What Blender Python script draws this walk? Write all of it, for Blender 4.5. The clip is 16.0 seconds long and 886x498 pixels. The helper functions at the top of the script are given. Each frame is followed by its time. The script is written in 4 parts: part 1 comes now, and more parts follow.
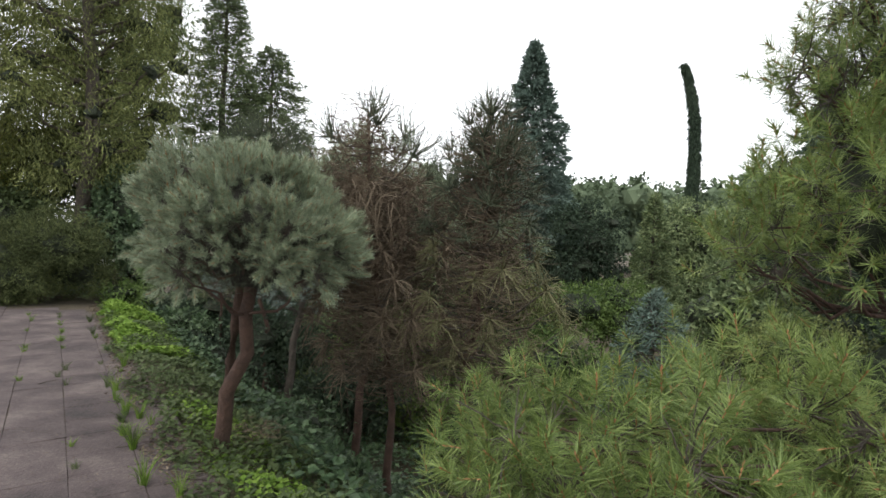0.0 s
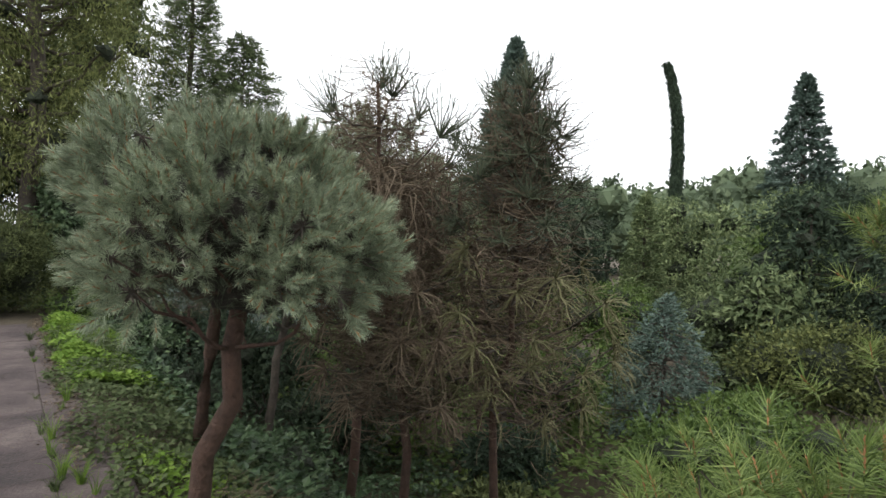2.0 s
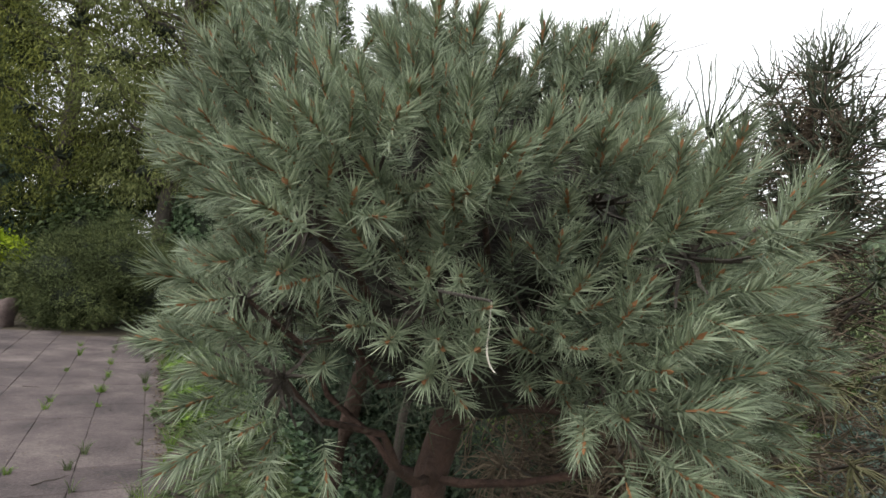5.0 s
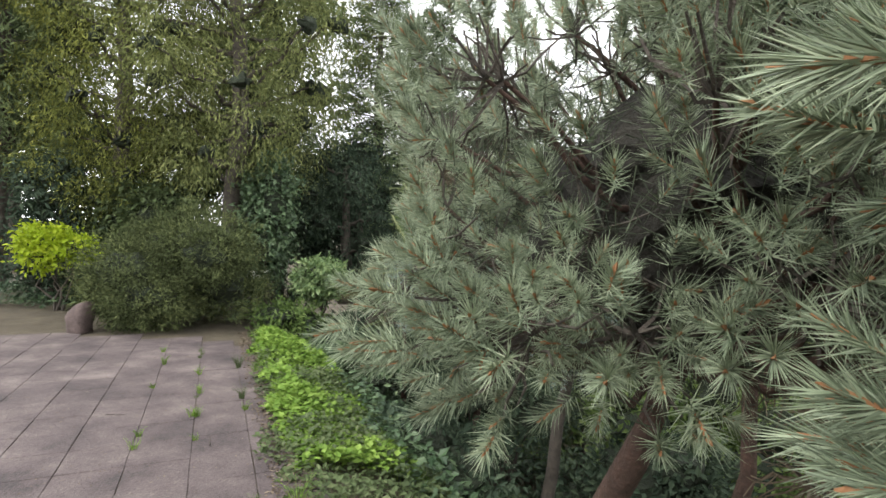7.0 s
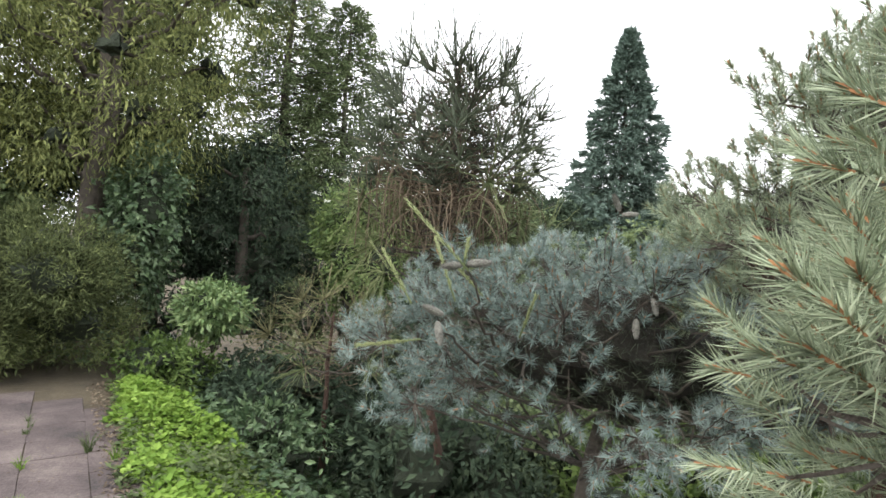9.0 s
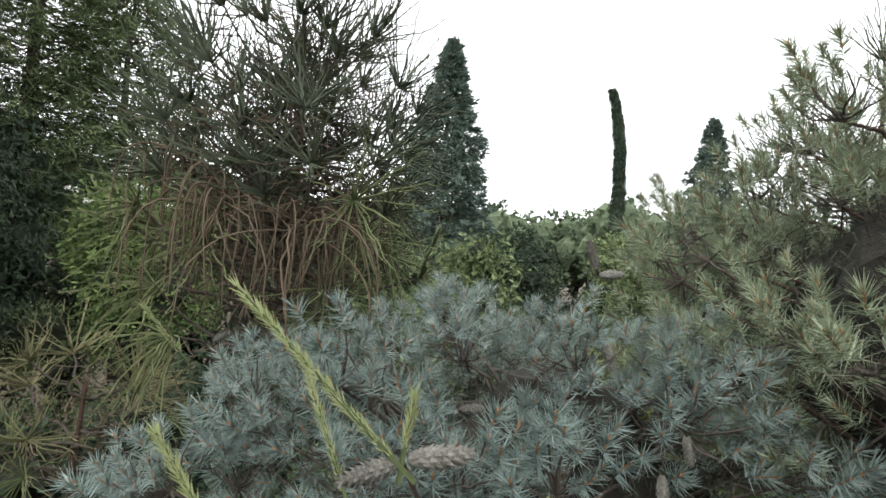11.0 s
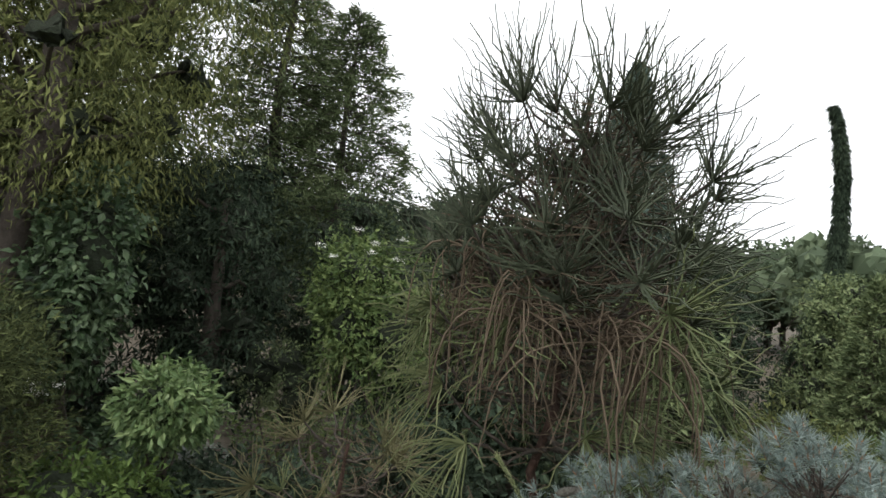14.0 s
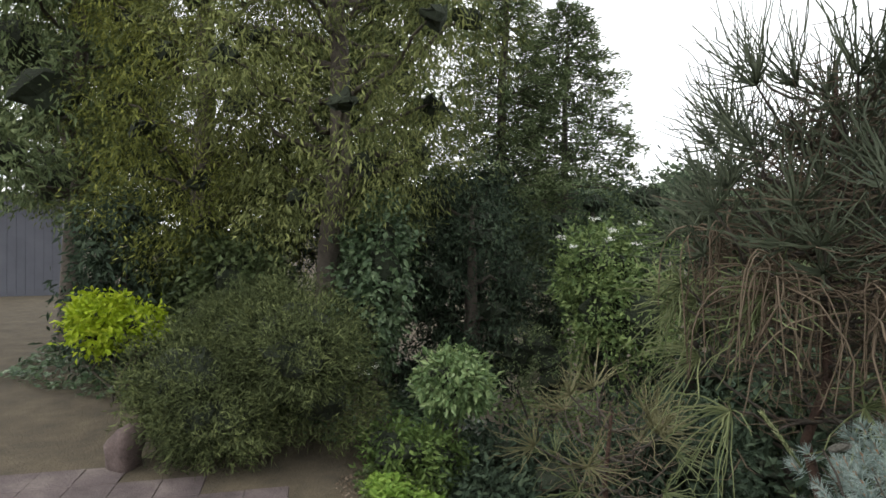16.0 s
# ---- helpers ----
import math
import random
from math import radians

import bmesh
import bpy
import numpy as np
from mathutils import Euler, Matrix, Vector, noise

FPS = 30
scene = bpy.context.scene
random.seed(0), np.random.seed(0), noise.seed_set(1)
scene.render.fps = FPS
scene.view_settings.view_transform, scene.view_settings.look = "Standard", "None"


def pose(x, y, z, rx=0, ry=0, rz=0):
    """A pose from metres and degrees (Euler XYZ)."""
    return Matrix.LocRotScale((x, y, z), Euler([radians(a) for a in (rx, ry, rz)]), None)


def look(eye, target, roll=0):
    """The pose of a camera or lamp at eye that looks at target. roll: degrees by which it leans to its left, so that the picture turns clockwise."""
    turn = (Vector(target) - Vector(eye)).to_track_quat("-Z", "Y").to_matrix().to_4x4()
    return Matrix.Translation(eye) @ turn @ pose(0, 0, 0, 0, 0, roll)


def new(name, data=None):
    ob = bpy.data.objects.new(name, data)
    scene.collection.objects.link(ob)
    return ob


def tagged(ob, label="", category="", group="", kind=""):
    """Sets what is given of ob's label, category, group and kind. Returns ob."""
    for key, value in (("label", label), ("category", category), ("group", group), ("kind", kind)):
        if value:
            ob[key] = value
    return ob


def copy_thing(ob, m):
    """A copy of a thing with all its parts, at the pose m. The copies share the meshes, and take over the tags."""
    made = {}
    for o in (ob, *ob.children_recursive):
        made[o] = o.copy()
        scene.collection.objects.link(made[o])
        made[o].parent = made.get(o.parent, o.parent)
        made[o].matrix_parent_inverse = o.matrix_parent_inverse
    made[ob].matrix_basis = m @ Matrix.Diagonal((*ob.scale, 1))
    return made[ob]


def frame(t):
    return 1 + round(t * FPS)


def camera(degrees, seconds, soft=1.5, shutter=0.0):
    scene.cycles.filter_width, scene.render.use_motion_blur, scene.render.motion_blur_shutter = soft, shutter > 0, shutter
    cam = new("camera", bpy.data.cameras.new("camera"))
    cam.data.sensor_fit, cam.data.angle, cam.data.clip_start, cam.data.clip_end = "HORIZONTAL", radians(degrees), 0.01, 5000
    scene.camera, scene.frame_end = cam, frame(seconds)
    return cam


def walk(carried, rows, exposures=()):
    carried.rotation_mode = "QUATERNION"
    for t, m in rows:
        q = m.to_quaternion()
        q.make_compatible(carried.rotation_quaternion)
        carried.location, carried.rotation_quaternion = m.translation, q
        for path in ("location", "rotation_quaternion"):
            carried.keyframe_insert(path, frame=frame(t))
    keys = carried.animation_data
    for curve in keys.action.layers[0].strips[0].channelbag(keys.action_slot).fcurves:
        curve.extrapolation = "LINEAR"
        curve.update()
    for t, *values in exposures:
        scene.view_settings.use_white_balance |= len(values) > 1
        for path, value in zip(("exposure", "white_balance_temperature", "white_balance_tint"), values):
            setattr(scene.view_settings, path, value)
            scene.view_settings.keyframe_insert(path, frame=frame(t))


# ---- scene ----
cam = camera(79.0, 16.0, soft=1.6)
PATH = [
    (0, (0.002, 0.013, 1.556), (-0.001, 2.012, 1.506), 2.4),
    (0.5, (-0.154, 0.263, 1.539), (-0.132, 2.262, 1.499), 2.7),
    (1, (-0.264, 0.483, 1.53), (-0.156, 2.48, 1.479), 1.5),
    (1.5, (-0.35, 0.729, 1.525), (-0.222, 2.724, 1.467), 1.7),
    (2, (-0.45, 1.004, 1.528), (-0.344, 3.001, 1.489), 2.2),
    (2.5, (-0.529, 1.224, 1.527), (-0.34, 3.215, 1.509), 1.7),
    (3, (-0.61, 1.472, 1.523), (-0.428, 3.463, 1.494), 2.2),
    (3.5, (-0.707, 1.707, 1.523), (-0.603, 3.705, 1.504), 2.3),
    (4, (-0.842, 1.92, 1.516), (-0.924, 3.918, 1.541), 3.9),
    (4.5, (-0.985, 2.063, 1.512), (-1.173, 4.053, 1.573), 5.5),
    (5, (-1.121, 2.179, 1.498), (-1.388, 4.16, 1.572), 6.0),
    (6.2, (-1.68, 2.72, 1.51), (-2.08, 4.68, 1.47), 3.0),
    (7.5, (-2.323, 3.53, 1.532), (-2.775, 5.477, 1.457), 1.1),
    (8, (-2.585, 3.755, 1.572), (-2.927, 5.725, 1.524), 2.1),
    (10.5, (-3.053, 5.628, 1.736), (-2.59, 7.573, 1.783), 4.5),
    (11, (-3.078, 5.825, 1.844), (-2.434, 7.717, 1.899), 4.9),
    (11.5, (-3.121, 5.942, 1.952), (-2.362, 7.791, 2.027), 6.5),
    (12, (-3.186, 6.104, 2.06), (-2.354, 7.922, 2.125), 8.7),
    (12.5, (-3.226, 6.218, 2.109), (-2.474, 8.07, 2.162), 7.3),
    (13, (-3.37, 6.278, 2.151), (-2.823, 8.202, 2.182), 8.5),
    (13.5, (-3.575, 6.258, 2.167), (-3.256, 8.232, 2.206), 9.5),
    (14, (-3.728, 6.141, 2.181), (-3.664, 8.139, 2.252), 7.3),
    (14.5, (-3.803, 6.011, 2.174), (-3.991, 8.002, 2.225), 5.8),
    (15, (-3.825, 5.866, 2.193), (-4.222, 7.826, 2.191), 3.7),
    (15.5, (-3.813, 5.751, 2.209), (-4.38, 7.668, 2.179), 2.6),
    (16, (-3.786, 5.608, 2.233), (-4.53, 7.464, 2.191), 1.1),
]
walk(cam, [(t, look(eye, target, roll)) for t, eye, target, roll in PATH],
     [(0, .18), (2.5, .13), (5, .28), (7.3, 0.95), (8.2, 1.03), (10.5, 0.6), (12, 0.3), (13.5, -0.05), (16, 0.2)])

# ---- world and light ----
world = bpy.data.worlds.new("overcast_sky")
scene.world = world
world.use_nodes = True
wn, wl = world.node_tree.nodes, world.node_tree.links
wn.clear()
SUN_ELEV, SUN_ROT = radians(52), radians(215)
sky = wn.new("ShaderNodeTexSky")
sky.sky_type, sky.sun_disc, sky.sun_elevation, sky.sun_rotation = "NISHITA", False, SUN_ELEV, SUN_ROT
sky_bg = wn.new("ShaderNodeBackground")
sky_bg.inputs["Strength"].default_value = 0.12
wl.new(sky.outputs[0], sky_bg.inputs["Color"])
cloud_bg = wn.new("ShaderNodeBackground")
cloud_bg.inputs["Color"].default_value = (0.97, 0.98, 1.0, 1)
cloud_bg.inputs["Strength"].default_value = 1.65
cover = wn.new("ShaderNodeMixShader")
cover.inputs[0].default_value = 0.9
wl.new(sky_bg.outputs[0], cover.inputs[1])
wl.new(cloud_bg.outputs[0], cover.inputs[2])
wout = wn.new("ShaderNodeOutputWorld")
wl.new(cover.outputs[0], wout.inputs["Surface"])

sun = new("sun", bpy.data.lights.new("sun", "SUN"))
sun.data.energy, sun.data.angle, sun.data.color = 1.1, radians(25), (1.0, 0.97, 0.92)
sun.rotation_euler = (radians(90) - SUN_ELEV, 0, radians(180) - SUN_ROT)
scene.view_settings.exposure = 0.0

rng = np.random.default_rng(7)


# ---- materials ----
def base_mat(name):
    m = bpy.data.materials.new(name)
    m.use_nodes = True
    nt = m.node_tree
    nt.nodes.clear()
    out = nt.nodes.new("ShaderNodeOutputMaterial")
    bsdf = nt.nodes.new("ShaderNodeBsdfPrincipled")
    nt.links.new(bsdf.outputs[0], out.inputs["Surface"])
    return m, nt, bsdf, out


def ramp_of(nt, stops, fac):
    r = nt.nodes.new("ShaderNodeValToRGB")
    while len(r.color_ramp.elements) < len(stops):
        r.color_ramp.elements.new(0.5)
    for e, (p, c) in zip(r.color_ramp.elements, stops):
        e.position, e.color = p, (*c, 1)
    nt.links.new(fac, r.inputs[0])
    return r.outputs[0]


def math_of(nt, op, a, b):
    n = nt.nodes.new("ShaderNodeMath")
    n.operation = op
    for s, v in zip(n.inputs, (a, b)):
        if isinstance(v, (int, float)):
            s.default_value = v
        else:
            nt.links.new(v, s)
    return n.outputs[0]


def noise_of(nt, scale, detail=4, rough=0.6, space="Object"):
    tc = nt.nodes.new("ShaderNodeNewGeometry" if space == "Position" else "ShaderNodeTexCoord")
    n = nt.nodes.new("ShaderNodeTexNoise")
    n.inputs["Scale"].default_value, n.inputs["Detail"].default_value, n.inputs["Roughness"].default_value = scale, detail, rough
    nt.links.new(tc.outputs[space], n.inputs["Vector"])
    return n.outputs[0]


def foliage(name, dark, mid, light, rough=0.5, thin=0.25, patch=1.5):
    """Leaves: colour varies leaf by leaf, thing by thing, and in soft patches; some light passes through."""
    m, nt, bsdf, out = base_mat(name)
    geo = nt.nodes.new("ShaderNodeNewGeometry")
    info = nt.nodes.new("ShaderNodeObjectInfo")
    a = math_of(nt, "MULTIPLY", geo.outputs["Random Per Island"], 0.45)
    b = math_of(nt, "MULTIPLY", info.outputs["Random"], 0.2)
    c = math_of(nt, "MULTIPLY", noise_of(nt, patch), 0.7)
    s = math_of(nt, "ADD", math_of(nt, "ADD", a, b), math_of(nt, "SUBTRACT", c, 0.18))
    col = ramp_of(nt, [(0.1, dark), (0.5, mid), (0.95, light)], s)
    nt.links.new(col, bsdf.inputs["Base Color"])
    bsdf.inputs["Roughness"].default_value = rough
    bsdf.inputs["Specular IOR Level"].default_value = 0.3 if rough < 0.5 else 0.18
    tr = nt.nodes.new("ShaderNodeBsdfTranslucent")
    nt.links.new(col, tr.inputs["Color"])
    mix = nt.nodes.new("ShaderNodeMixShader")
    mix.inputs[0].default_value = thin
    nt.links.new(bsdf.outputs[0], mix.inputs[1])
    nt.links.new(tr.outputs[0], mix.inputs[2])
    nt.links.new(mix.outputs[0], out.inputs["Surface"])
    return m


def rough_mat(name, stops, scale=8.0, bump=0.3, rough=0.85, fine=60.0, per_thing=0.0, space="Object"):
    m, nt, bsdf, out = base_mat(name)
    big, small = noise_of(nt, scale, 5, 0.65, space), noise_of(nt, fine, 3, 0.6, space)
    s = math_of(nt, "ADD", math_of(nt, "MULTIPLY", big, 0.7), math_of(nt, "MULTIPLY", small, 0.3))
    if per_thing:
        info = nt.nodes.new("ShaderNodeObjectInfo")
        s = math_of(nt, "ADD", s, math_of(nt, "MULTIPLY", math_of(nt, "SUBTRACT", info.outputs["Random"], 0.5), per_thing))
    nt.links.new(ramp_of(nt, stops, s), bsdf.inputs["Base Color"])
    bsdf.inputs["Roughness"].default_value = rough
    b = nt.nodes.new("ShaderNodeBump")
    b.inputs["Strength"].default_value, b.inputs["Distance"].default_value = bump, 0.02
    nt.links.new(small, b.inputs["Height"])
    nt.links.new(b.outputs[0], bsdf.inputs["Normal"])
    return m


M = {
    "needle_grey": foliage("needle_grey_green", (0.045, 0.060, 0.035), (0.28, 0.34, 0.22), (0.60, 0.66, 0.46), 0.45, 0.18, 5),
    # near-black brown, the shade inside pine crowns put into a colour
    "inner": rough_mat("painted_inner_shade", [(0.3, (0.012, 0.011, 0.008)), (0.6, (0.028, 0.025, 0.018)), (0.85, (0.06, 0.052, 0.036))], 14, 0.9, 0.95, 60),
    "shoot_pale": foliage("pale_young_shoot", (0.204, 0.240, 0.088), (0.367, 0.410, 0.200), (0.561, 0.580, 0.375), 0.5, 0.2, 5),
    "whip_olive": foliage("whip_olive", (0.035, 0.036, 0.018), (0.115, 0.112, 0.055), (0.27, 0.25, 0.14), 0.7, 0.05, 3),
    # dark colour painted as the shade between leaves
    "core": rough_mat("painted_leaf_shade", [(0.3, (0.010, 0.014, 0.007)), (0.6, (0.026, 0.036, 0.018)), (0.85, (0.06, 0.08, 0.04))], 18, 1.0, 0.95, 70),
    "needle_blue": foliage("needle_blue_green", (0.06, 0.09, 0.08), (0.20, 0.265, 0.24), (0.42, 0.50, 0.46), 0.45, 0.15, 3),
    "needle_yellow": foliage("needle_yellow_green", (0.050, 0.085, 0.020), (0.165, 0.235, 0.066), (0.38, 0.45, 0.15), 0.45, 0.2, 2),
    "bud": rough_mat("bud_brown", [(0.3, (0.22, 0.10, 0.04)), (0.7, (0.40, 0.20, 0.09))], 60),
    "whip_green": foliage("whip_green", (0.035, 0.048, 0.022), (0.105, 0.130, 0.058), (0.24, 0.26, 0.125), 0.6, 0.05, 2),
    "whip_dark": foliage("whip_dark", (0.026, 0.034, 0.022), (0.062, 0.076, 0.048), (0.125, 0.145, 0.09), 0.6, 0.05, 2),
    "whip_brown": foliage("whip_brown", (0.040, 0.030, 0.021), (0.105, 0.080, 0.055), (0.25, 0.20, 0.14), 0.8, 0.0, 2),
    "bark_red": rough_mat("bark_red_brown", [(0.3, (0.03, 0.018, 0.012)), (0.6, (0.085, 0.048, 0.034)), (0.85, (0.16, 0.10, 0.075))], 9, 0.8, 0.9, 45),
    "bark_grey": rough_mat("bark_grey", [(0.3, (0.035, 0.028, 0.022)), (0.6, (0.09, 0.075, 0.06)), (0.85, (0.17, 0.15, 0.12))], 9, 0.8, 0.9, 45),
    "conifer": foliage("conifer_spray", (0.025, 0.04, 0.02), (0.145, 0.19, 0.09), (0.36, 0.42, 0.21), 0.85, 0.2, 0.9),
    "conifer_olive": foliage("conifer_olive", (0.018, 0.026, 0.010), (0.122, 0.142, 0.052), (0.36, 0.39, 0.145), 0.85, 0.25, 0.8),
    "conifer_lime": foliage("conifer_lime", (0.022, 0.032, 0.010), (0.185, 0.205, 0.052), (0.48, 0.50, 0.13), 0.85, 0.25, 0.7),
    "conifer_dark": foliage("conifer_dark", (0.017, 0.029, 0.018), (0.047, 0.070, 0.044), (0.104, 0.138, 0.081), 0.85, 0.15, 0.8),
    "spruce_blue": foliage("spruce_blue_green", (0.04, 0.065, 0.05), (0.12, 0.17, 0.14), (0.25, 0.32, 0.27), 0.85, 0.1, 0.9),
    "yew": foliage("yew_leaf", (0.014, 0.020, 0.008), (0.092, 0.112, 0.044), (0.29, 0.33, 0.13), 0.85, 0.1, 1.6),
    "ivy": foliage("ivy_leaf", (0.017, 0.038, 0.018), (0.066, 0.109, 0.051), (0.193, 0.261, 0.136), 0.35, 0.1, 1.8),
    "ball": foliage("ball_ivy_leaf", (0.036, 0.066, 0.024), (0.118, 0.185, 0.070), (0.32, 0.40, 0.18), 0.4, 0.15, 4),
    "fresh": foliage("fresh_green_leaf", (0.05, 0.10, 0.014), (0.145, 0.245, 0.04), (0.30, 0.42, 0.09), 0.5, 0.3, 2.5),
    "bush": foliage("bush_leaf", (0.03, 0.055, 0.016), (0.10, 0.155, 0.042), (0.23, 0.30, 0.09), 0.5, 0.25, 1.2),
    "shade_leaf": foliage("shade_leaf", (0.024, 0.044, 0.016), (0.095, 0.145, 0.05), (0.26, 0.33, 0.12), 0.5, 0.2, 1.6),
    "yellow": foliage("yellow_leaf", (0.117, 0.180, 0.009), (0.288, 0.387, 0.018), (0.450, 0.495, 0.054), 0.5, 0.3, 3),
    "bank": foliage("bank_leaf", (0.031, 0.045, 0.018), (0.087, 0.120, 0.048), (0.194, 0.220, 0.106), 0.55, 0.2, 1.5),
    "litter": foliage("dry_litter", (0.05, 0.036, 0.026), (0.13, 0.10, 0.07), (0.34, 0.28, 0.21), 0.9, 0.0, 3),
    "woods": foliage("woods_leaf", (0.045, 0.065, 0.04), (0.12, 0.16, 0.095), (0.22, 0.27, 0.16), 0.85, 0.1, 0.15),
    "cone": rough_mat("cone_scale", [(0.3, (0.07, 0.065, 0.055)), (0.5, (0.17, 0.165, 0.14)), (0.8, (0.40, 0.40, 0.34))], 30, 0.4, 0.7, 120),
    "slab": rough_mat("slab_concrete", [(0.36, (0.038, 0.031, 0.031)), (0.46, (0.076, 0.058, 0.057)), (0.55, (0.115, 0.090, 0.086)), (0.68, (0.20, 0.165, 0.15))], 1.9, 0.6, 0.85, 55, 0.06, "Position"),
    "soil": rough_mat("soil", [(0.3, (0.035, 0.028, 0.018)), (0.55, (0.085, 0.068, 0.042)), (0.8, (0.15, 0.125, 0.075))], 2.2, 0.8, 0.95, 40),
    "stone": rough_mat("weathered_stone", [(0.3, (0.05, 0.035, 0.033)), (0.6, (0.13, 0.095, 0.085)), (0.85, (0.26, 0.22, 0.20))], 7, 0.6, 0.9, 50),
    "wall": rough_mat("grey_cladding", [(0.3, (0.085, 0.09, 0.11)), (0.7, (0.13, 0.135, 0.16))], 1.2, 0.2, 0.7, 30),
    "roof": rough_mat("roof_felt", [(0.3, (0.05, 0.05, 0.055)), (0.7, (0.10, 0.10, 0.105))], 2, 0.3, 0.9, 60),
    "petal": rough_mat("white_petal", [(0.3, (0.7, 0.7, 0.66)), (0.7, (0.85, 0.85, 0.8))], 20, 0.1),
    "thread": rough_mat("pale_thread", [(0.3, (0.45, 0.42, 0.35)), (0.7, (0.62, 0.58, 0.48))], 40, 0.1),
}


# ---- mesh tools ----
def unit(a):
    return a / np.maximum(np.linalg.norm(a, axis=-1, keepdims=True), 1e-9)


def frame_of(d):
    """Two unit vectors square to each row of d."""
    up = np.where(np.abs(d[:, 2:3]) > 0.9, np.array([[1.0, 0, 0]]), np.array([[0, 0, 1.0]]))
    a = unit(np.cross(d, up))
    return a, np.cross(d, a)


def soup(V, F, mats, idx=None, smooth=False, name="m"):
    """A mesh of vertices and faces (all triangles or all quads)."""
    me = bpy.data.meshes.new(name)
    V, F = np.asarray(V, np.float32), np.asarray(F, np.int32)
    k = F.shape[1]
    me.vertices.add(len(V))
    me.vertices.foreach_set("co", V.ravel())
    me.loops.add(F.size)
    me.loops.foreach_set("vertex_index", F.ravel())
    me.polygons.add(len(F))
    me.polygons.foreach_set("loop_start", np.arange(len(F), dtype=np.int32) * k)
    for m in mats:
        me.materials.append(m)
    if idx is not None:
        me.polygons.foreach_set("material_index", np.asarray(idx, np.int32))
    me.polygons.foreach_set("use_smooth", np.full(len(F), smooth))
    me.update(calc_edges=True)
    me.validate()
    return me


def join(*pieces):
    """Joins (V, F, idx) triples."""
    V, F, I, n = [], [], [], 0
    for v, f, i in pieces:
        V.append(v), F.append(f + n), I.append(np.full(len(f), i) if np.isscalar(i) else i)
        n += len(v)
    return np.concatenate(V), np.concatenate(F), np.concatenate(I)


def spikes(P, D, L, w):
    """Three-sided needles from P along D."""
    P, D = np.asarray(P), unit(np.asarray(D))
    n = len(P)
    L, w = np.broadcast_to(L, n)[:, None], np.broadcast_to(w, n)[:, None]
    a, b = frame_of(D)
    V = np.stack([P + a * w, P - 0.5 * a * w + 0.87 * b * w, P - 0.5 * a * w - 0.87 * b * w, P + D * L], 1).reshape(-1, 3)
    k = np.arange(n)[:, None, None] * 4
    F = (np.array([[0, 1, 3], [1, 2, 3], [2, 0, 3]])[None] + k).reshape(-1, 3)
    return V, F


def blades(P, D, N, L, W, fold=0.25):
    """Folded leaves from P along D, facing N."""
    n = len(P)
    D = unit(D)
    S = unit(np.cross(D, N))
    N = np.cross(S, D)
    L, W = np.broadcast_to(L, n)[:, None], np.broadcast_to(W, n)[:, None]
    V = np.stack([P, P + D * L * 0.45 + S * W * 0.5 + N * W * fold, P + D * L, P + D * L * 0.45 - S * W * 0.5 + N * W * fold], 1).reshape(-1, 3)
    k = np.arange(n)[:, None, None] * 4
    F = (np.array([[0, 1, 2], [0, 2, 3]])[None] + k).reshape(-1, 3)
    return V, F


def tubes(C, R, sides=3):
    """Tubes along polylines C (n, k, 3) with radii R (n, k), as triangles."""
    C, R = np.asarray(C, float), np.asarray(R, float)
    n, k, _ = C.shape
    T = np.gradient(C, axis=1)
    T = unit(T)
    a, b = frame_of(T.reshape(-1, 3))
    a, b = a.reshape(n, k, 1, 3), b.reshape(n, k, 1, 3)
    th = np.arange(sides) * 2 * math.pi / sides
    ring = C[:, :, None] + R[:, :, None, None] * (a * np.cos(th)[None, None, :, None] + b * np.sin(th)[None, None, :, None])
    V = ring.reshape(-1, 3)
    i, j, s = np.meshgrid(np.arange(n), np.arange(k - 1), np.arange(sides), indexing="ij")
    p = (i * k + j) * sides
    s2 = (s + 1) % sides
    q = np.stack([p + s, p + s2, p + sides + s2, p + sides + s], -1).reshape(-1, 4)
    F = np.concatenate([q[:, [0, 1, 2]], q[:, [0, 2, 3]]])
    return V, F


def bend(p0, p1, k=8, sag=0.0, jitter=0.03, seed=0):
    """A slightly crooked line from p0 to p1."""
    g = np.random.default_rng(seed)
    s = np.linspace(0, 1, k)[:, None]
    L = np.linalg.norm(np.subtract(p1, p0))
    line = np.array(p0) * (1 - s) + np.array(p1) * s
    line += g.normal(0, jitter * L, (k, 3)) * np.sin(s * math.pi)
    line[:, 2] -= sag * L * np.sin(s[:, 0] * math.pi)
    return line


def rand_dirs(n, g=None):
    g = g or rng
    return unit(g.normal(size=(n, 3)))


def part(name, me, parent, label="", kind=""):
    ob = new(name, me)
    ob.parent = parent
    return tagged(ob, label, kind=kind)


def thing(name, at, label, category, group=""):
    ob = new(name)
    ob.location = at
    return tagged(ob, label, category, group)


def ends(P, Q, r0, r1, k=5, sides=4, sag=0.08, seed=0):
    """Many crooked tapered twigs from P to Q."""
    g = np.random.default_rng(seed)
    P, Q = np.asarray(P, float), np.asarray(Q, float)
    n = len(P)
    s = np.linspace(0, 1, k)[None, :, None]
    L = np.linalg.norm(Q - P, axis=1)[:, None, None]
    C = P[:, None] * (1 - s) + Q[:, None] * s + g.normal(0, 0.05, (n, k, 3)) * L * np.sin(s * math.pi)
    C[:, :, 2] -= (sag * L * np.sin(s * math.pi))[:, :, 0]
    R = r0 * (1 - s[:, :, 0]) + r1 * s[:, :, 0]
    return tubes(C, np.broadcast_to(R, (n, k)), sides)


